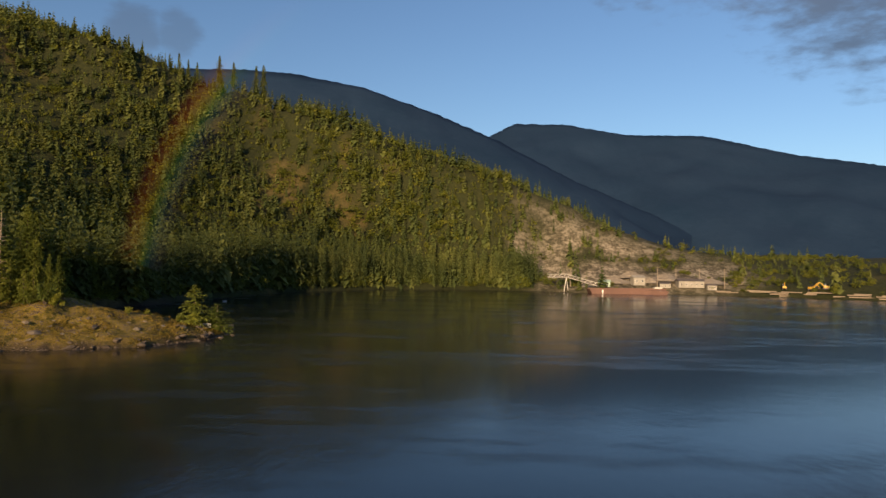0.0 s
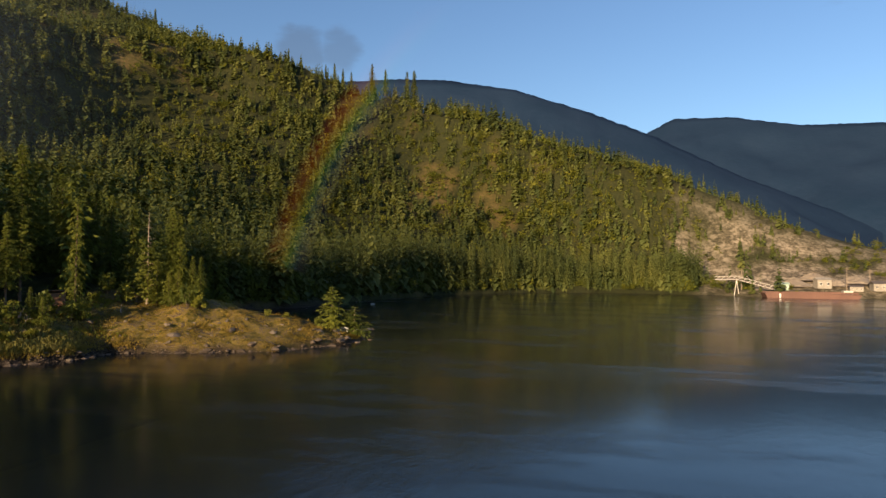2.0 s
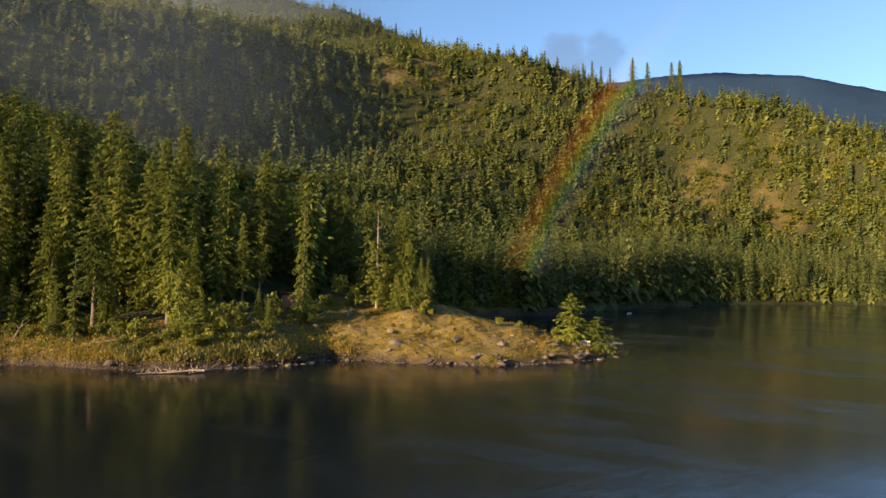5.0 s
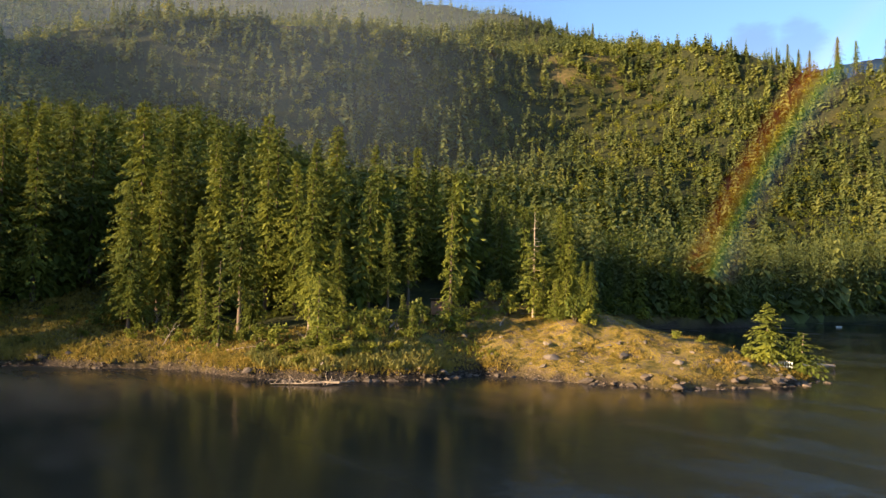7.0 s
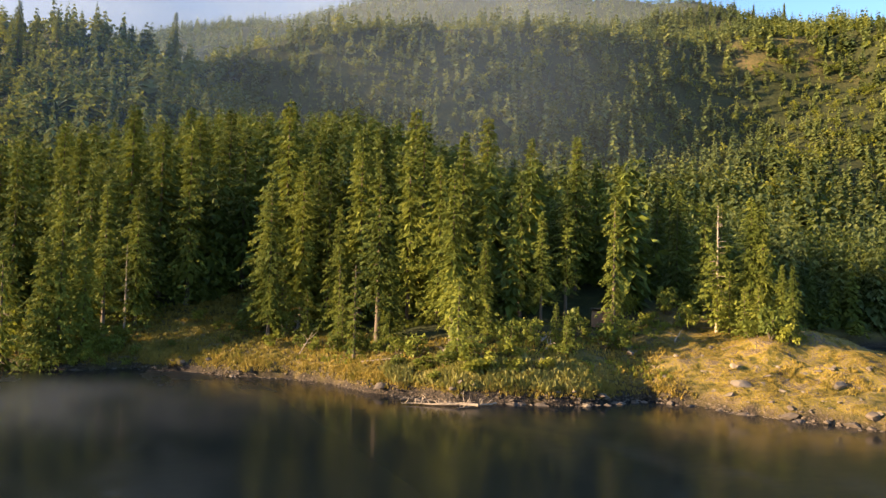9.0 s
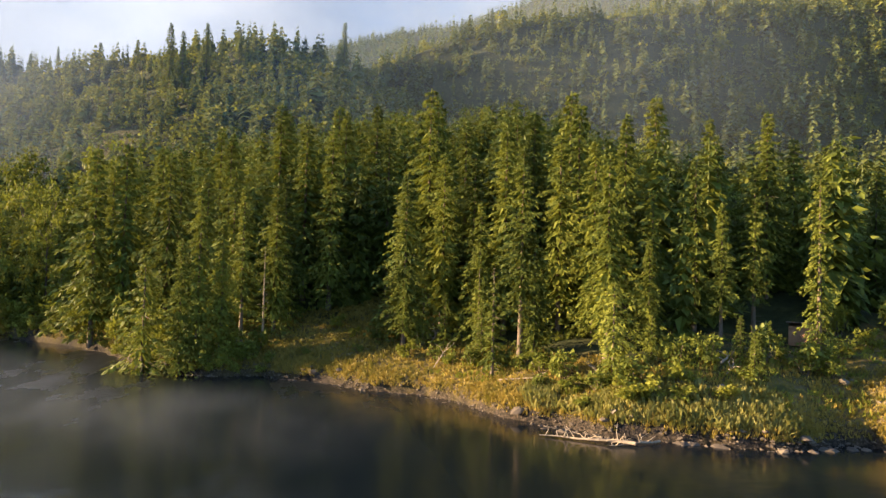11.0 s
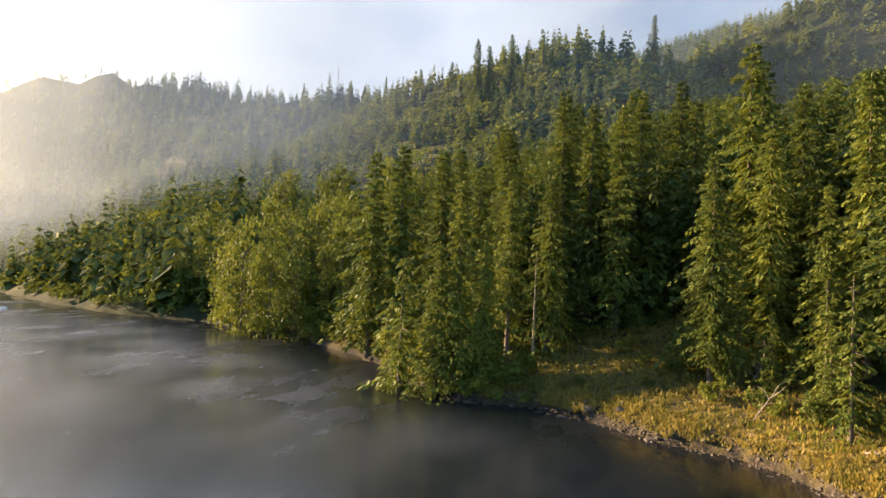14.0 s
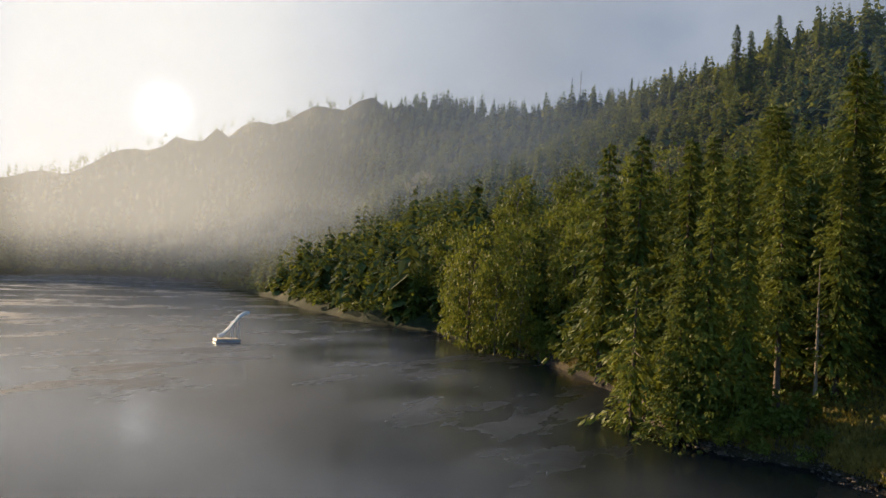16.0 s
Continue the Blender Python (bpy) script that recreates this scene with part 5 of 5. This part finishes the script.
for w in (-1.6, 1.6):
    bm = bmesh.new()
    rod(bm, (12 + w, -3 + w, 0.3), (12, -3, 9.9), 0.22, None, 6)
    part("tower_leg", bm, STEEL, conveyor)


def heap(x, y, r, h, seed):
    q = random.Random(seed)
    g = ground(x, y)
    ob = tagged(new("gravel_heap"), "grey cone of heaped gravel at the works", "gravel heap", "gravel heaps")
    ob.matrix_basis = pose(x, y, g - 0.6)
    bm = bmesh.new()
    rings = []
    for k in range(7):
        t = k / 6
        rings.append([bm.verts.new(((r * (1 - t) ** 0.8 + 0.3) * math.cos(a) * q.uniform(0.85, 1.12), (r * (1 - t) ** 0.8 + 0.3) * math.sin(a) * q.uniform(0.85, 1.12), (h + 0.6) * t * q.uniform(0.93, 1.05) - 0.1 * h * math.sin(math.pi * t))) for a in [2 * math.pi * i / 26 for i in range(26)]])
    for u_, w_ in zip(rings, rings[1:]):
        for i in range(26):
            bm.faces.new((u_[i], u_[(i + 1) % 26], w_[(i + 1) % 26], w_[i]))
    bm.faces.new(rings[-1])
    part("mound", bm, GRAVEL, ob)


for i, (x, y, r_, h) in enumerate(((88, 482, 9, 3.5), (108, 488, 13, 4.2), (131, 484, 8, 3.0), (143, 492, 14, 4.2), (174, 490, 13, 3.2), (122, 500, 12, 4.2), (196, 486, 9, 2.2))):
    heap(x, y, r_, h, i)


def building(name, label, x, y, length, depth, height, wall, roof, turn=0.0, windows=4):
    g = ground(x, y)
    ob = thing(name, label, "building", (x, y, g - 0.3), turn)
    bm = bmesh.new()
    box(bm, (length, depth, height + 0.3), pose(0, 0, (height + 0.3) / 2), 0.03)
    part("wall", bm, wall, ob)
    bm = bmesh.new()
    e = [bm.verts.new(c) for c in ((-length / 2 - 0.5, -depth / 2 - 0.5, height + 0.25), (length / 2 + 0.5, -depth / 2 - 0.5, height + 0.25), (length / 2 + 0.5, depth / 2 + 0.5, height + 0.25), (-length / 2 - 0.5, depth / 2 + 0.5, height + 0.25), (-length / 2 - 0.5, 0, height + 0.25 + depth * 0.24), (length / 2 + 0.5, 0, height + 0.25 + depth * 0.24))]
    for ids in ((0, 1, 5, 4), (2, 3, 4, 5), (0, 4, 3), (1, 2, 5), (0, 3, 2, 1)):
        bm.faces.new([e[i] for i in ids])
    part("roof", bm, roof, ob)
    for i in range(windows):
        wx = -length / 2 + length * (i + 0.5) / windows
        win = bmesh.new()
        box(win, (length / windows * 0.34, 0.14, height * 0.30), pose(wx, -depth / 2 - 0.03, height * 0.58), 0.02)
        frame_ = part("window", win, WHITE, ob)
        pane = bmesh.new()
        box(pane, (length / windows * 0.28, 0.06, height * 0.24), pose(wx, -depth / 2 - 0.11, height * 0.58))
        part("pane", pane, GLASS, frame_)
    return ob


building("works_building", "long pale works building with a dark roof", 155, 474, 17, 7, 4.2, CLADDING, ROOF, 2, 5)
building("works_building", "low pale grey site office at the shore", 137.5, 471, 7, 4, 2.6, CLADDING, ROOF, -3, 3)
building("works_building", "small pale green storage hut", 98, 473, 7, 5, 3.4, GREEN, GREEN, 4, 2)
building("works_building", "pale steel screening house among the heaps", 121, 476, 8, 6, 5.0, CLADDING, CLADDING, 8, 2)
building("works_building", "small pale grey cabin by the water", 168, 470.5, 6, 4, 3.0, CLADDING, ROOF, 0, 2)


def pole(x, y, tall, arms):
    ob = thing("utility_pole", "tall wooden utility pole at the gravel works", "pole", (x, y, ground(x, y) - 0.5), 0, "utility poles")
    bm = bmesh.new()
    rod(bm, (0, 0, 0), (0, 0, tall + 0.5), 0.24, 0.14, 8)
    part("post", bm, DEADWOOD, ob)
    for k in range(arms):
        bm = bmesh.new()
        box(bm, (2.6, 0.14, 0.16), pose(0, 0.2, tall - 0.5 - k * 1.1), 0.02)
        part("crossarm", bm, DEADWOOD, ob)


for x, y, t_, a_ in ((76, 476, 13, 1), (133, 472, 14, 1), (147, 478, 12, 2), (178, 474, 13, 1), (165, 485, 11, 1)):
    pole(x, y, t_, a_)


def digger(x, y, turn):
    ob = thing("excavator", "yellow excavator parked on the shore", "excavator", (x, y, ground(x, y) - 0.05), turn, "yellow machines")
    for w in (-1.1, 1.1):
        bm = bmesh.new()
        box(bm, (3.8, 0.6, 0.9), pose(0, w, 0.5), 0.2)
        part("track", bm, ROOF, ob)
    bm = bmesh.new()
    box(bm, (3.4, 2.4, 1.3), pose(-0.3, 0, 1.7), 0.15)
    part("body", bm, YELLOW, ob)
    bm = bmesh.new()
    box(bm, (1.3, 1.0, 1.6), pose(0.6, 0.6, 3.0), 0.1)
    part("cab", bm, GLASS, ob)
    for p, q in (((1.2, -0.3, 2.0), (3.6, -0.3, 4.6)), ((3.6, -0.3, 4.6), (5.8, -0.3, 2.0))):
        bm = bmesh.new()
        rod(bm, p, q, 0.3, 0.2, 6)
        part("arm", bm, YELLOW, ob)
    bm = bmesh.new()
    box(bm, (1.0, 1.1, 0.9), pose(5.8, -0.3, 1.6, 0, 30), 0.1)
    part("bucket", bm, ROOF, ob)


digger(226, 455, 20), digger(234, 453, 160), digger(212, 462, 70)
for k in range(26):
    x = rng.uniform(165, 262)
    y = float(np.interp(x, [134, 179, 219, 253, 280], [464, 466, 452, 422, 400])) + rng.uniform(0.5, 4)
    a = rng.uniform(-25, 25)
    z = max(ground(x, y), 0)
    ob = thing("log", "pale sawn log stranded along the far shore", "log", (x, y, z + 0.25), -35 + a, "stranded logs")
    bm = bmesh.new()
    L = rng.uniform(3, 7)
    rod(bm, (-L, 0, 0), (L, 0, 0.1), 0.4, 0.3, 7)
    part("trunk", bm, DEADWOOD, ob)

# a wooded islet far down the lake
islet_bm = bmesh.new()
bmesh.ops.create_icosphere(islet_bm, subdivisions=4, radius=1.0, matrix=Matrix.Diagonal((17, 11, 3.2, 1)))
for v in islet_bm.verts:
    v.co += Vector((noise.noise(v.co * 0.2), noise.noise(v.co * 0.2 + Vector((9, 0, 0))), noise.noise(v.co * 0.3))) * 1.2
    v.co += Vector((-401, -377, -0.6))
islet = part("islet", islet_bm, ROCK, None)
tagged(islet, "small wooded rock islet in the lake", "islet", kind="structure")
ix_, iy_ = rng.uniform(-1, 1, 90), rng.uniform(-1, 1, 90)
ok = ix_ ** 2 + iy_ ** 2 < 0.75
ix_, iy_ = ix_[ok], iy_[ok]
made = joined(far_kinds, -401 + ix_ * 16, -377 + iy_ * 10, 1.6 - 2.0 * (ix_ ** 2 + iy_ ** 2), rng.uniform(3.5, 7.5, len(ix_)), np.full(len(ix_), 1.5), rng)
tagged(new("woodland", wood_mesh("woodland", made, FIR_FAR)), "low dark trees on the islet", "trees", kind="stuff")

# masts on the western ridge
for x, y in ((-478, -104), (-483, -112)):
    ob = thing("mast", "thin steel mast on the wooded ridge", "mast", (x, y, ground(x, y) - 0.5), 0, "ridge masts")
    bm = bmesh.new()
    rod(bm, (0, 0, 0), (0, 0, 25), 0.35, 0.2, 5)
    part("pole", bm, ROOF, ob)
    bm = bmesh.new()
    box(bm, (4.5, 0.3, 0.3), pose(0, 0, 22))
    part("crossarm", bm, ROOF, ob)


# thin sheets of drifting rain mist before far hills, added for haze and glare
def mist(points, top, density, mat, ends=6.0, foot=9.0):
    pts = np.array(points, float)
    u = np.linspace(0, len(pts) - 1, 60)
    line = np.stack([np.interp(u, np.arange(len(pts)), pts[:, k]) for k in (0, 1)], -1)
    for _ in range(12):
        line[1:-1] = (line[:-2] + 2 * line[1:-1] + line[2:]) / 4
    h = np.linspace(0, 1, 24)
    v = np.zeros((60, 24, 3))
    v[:, :, :2] = line[:, None]
    v[:, :, 0] += 14 * np.sin(h * 5)[None]
    v[:, :, 1] += 10 * np.cos(h * 4)[None]
    v[:, :, 2] = 1.5 + h[None] * top
    along_ = np.linspace(0, 1, 60)
    soft = np.clip(np.minimum(along_, 1 - along_) * ends, 0, 1)[:, None] * np.clip((1 - h) * 2.2, 0, 1)[None] * np.clip(h * foot + 0.1, 0, 1)[None]
    ix = np.arange(60 * 24).reshape(60, 24)
    f = np.stack([ix[:-1, :-1], ix[1:, :-1], ix[1:, 1:], ix[:-1, 1:]], -1).reshape(-1, 4)
    me = raw_mesh("mist", v.reshape(-1, 3), f, mat, True)
    me.attributes.new("thin", "FLOAT", "POINT").data.foreach_set("value", (soft * density).astype(np.float32).ravel())
    tagged(new("mist", me), "thin pale sheet of rain mist added for haze and glare before the hills", "mist", kind="stuff")


for k in range(3):
    mist([(-262 + 22 * k, -392 + 34 * k), (-290 + 22 * k, -375 + 34 * k), (-365 + 22 * k, -345 + 34 * k), (-415 + 26 * k, -290 + 26 * k), (-428 + 28 * k, -200 + 10 * k), (-425 + 28 * k, -100), (-405 + 24 * k, 0)], 300, 0.14, MIST_SUNLIT)
mist([(-185, -275), (-235, -240), (-285, -205), (-330, -150), (-310, -60), (-300, 20)], 230, 0.19, MIST_SUNLIT)
mist([(-470, 640), (-490, 520), (-500, 400), (-490, 280), (-480, 170), (-500, 60), (-560, -40)], 520, 0.26, MIST_SHADED)
mist([(-262, 350), (-266, 260), (-262, 170), (-262, 80), (-282, 0), (-320, -90)], 330, 0.18, MIST_SHADED, 3.0, 3.5)

# thin patchy sheet added over the still western water to brighten it like glare
hx, hy = np.meshgrid(np.linspace(-480, -40, 90), np.linspace(-470, 75, 100), indexing="ij")
_, hd, _ = land(hx.ravel(), hy.ravel())
lie = np.clip((-hd - 7) / 22, 0, 1) * np.clip((-78 - hx.ravel()) / 45, 0, 1)
ix = np.arange(9000).reshape(90, 100)
glare_me = raw_mesh("haze", np.stack([hx.ravel(), hy.ravel(), np.full(9000, 0.35)], -1), np.stack([ix[:-1, :-1], ix[1:, :-1], ix[1:, 1:], ix[:-1, 1:]], -1).reshape(-1, 4), GLARE_SHEET, True)
glare_me.attributes.new("thin", "FLOAT", "POINT").data.foreach_set("value", (0.19 * lie).astype(np.float32))
tagged(new("haze", glare_me), "thin pale sheet added over the lake to give its bright glare", "mist", kind="stuff")


# the rainbow: its coloured light painted on a thin sheet over the bay, round the point opposite the sun
def bow_nodes(k):
    tint = k.add("ShaderNodeAttribute", attribute="tint")
    drift = k.smooth(k.noise(place(k), 0.03, 3), 0.2, 0.8, 0.75, 1.0)
    lit = k.add("ShaderNodeBsdfDiffuse", {0: tint.outputs["Color"]})
    return k.add("ShaderNodeMixShader", {0: k.math("MULTIPLY", tint.outputs["Alpha"], drift), 1: k.add("ShaderNodeBsdfTransparent").outputs[0], 2: lit.outputs[0]}).outputs[0]


RAINBOW = material("rainbow_light", bow_nodes)
axis_ = Vector(bearing(-11.8, -12.0))
side_ = axis_.cross(Vector((0, 0, 1))).normalized()
over_ = side_.cross(axis_)
bands = [(43.3, (0.5, 0.1, 0.05), 0.0), (42.6, (0.85, 0.12, 0.04), 0.6), (42.1, (0.95, 0.36, 0.04), 1.0), (41.6, (0.85, 0.70, 0.06), 0.9), (41.1, (0.25, 0.75, 0.15), 0.75), (40.6, (0.12, 0.45, 0.60), 0.6), (40.0, (0.25, 0.20, 0.60), 0.35), (39.2, (0.35, 0.3, 0.5), 0.0)]
turns = np.linspace(14, 72, 90)
bv, bc = [], []
for a in turns:
    for r_, c_, w_ in bands:
        way_ = axis_ * math.cos(radians(r_)) + (-side_ * math.cos(radians(a)) + over_ * math.sin(radians(a))) * math.sin(radians(r_))
        el_ = math.degrees(math.asin(way_.z))
        far_ = float(np.interp(el_, [-6, 2, 15, 25], [150, 190, 400, 520]))
        bv.append(tuple(Vector((0.2, 26.6, 14.6)) + way_ * far_))
        bc.append((*c_, 0.050 * w_ * float(np.interp(el_, [-6, -3, 2, 7, 13.5, 16.5, 22], [0.0, 0.4, 0.75, 1.0, 1.0, 0.25, 0.0]))))
ix = np.arange(90 * len(bands)).reshape(90, len(bands))
bow_me = raw_mesh("rainbow", bv, np.stack([ix[:-1, :-1], ix[1:, :-1], ix[1:, 1:], ix[:-1, 1:]], -1).reshape(-1, 4), RAINBOW, True)
bow_me.color_attributes.new("tint", "FLOAT_COLOR", "POINT").data.foreach_set("color", np.array(bc, np.float32).ravel())
tagged(new("rainbow", bow_me), "faint rainbow standing in the rain over the bay", "rainbow", kind="stuff")
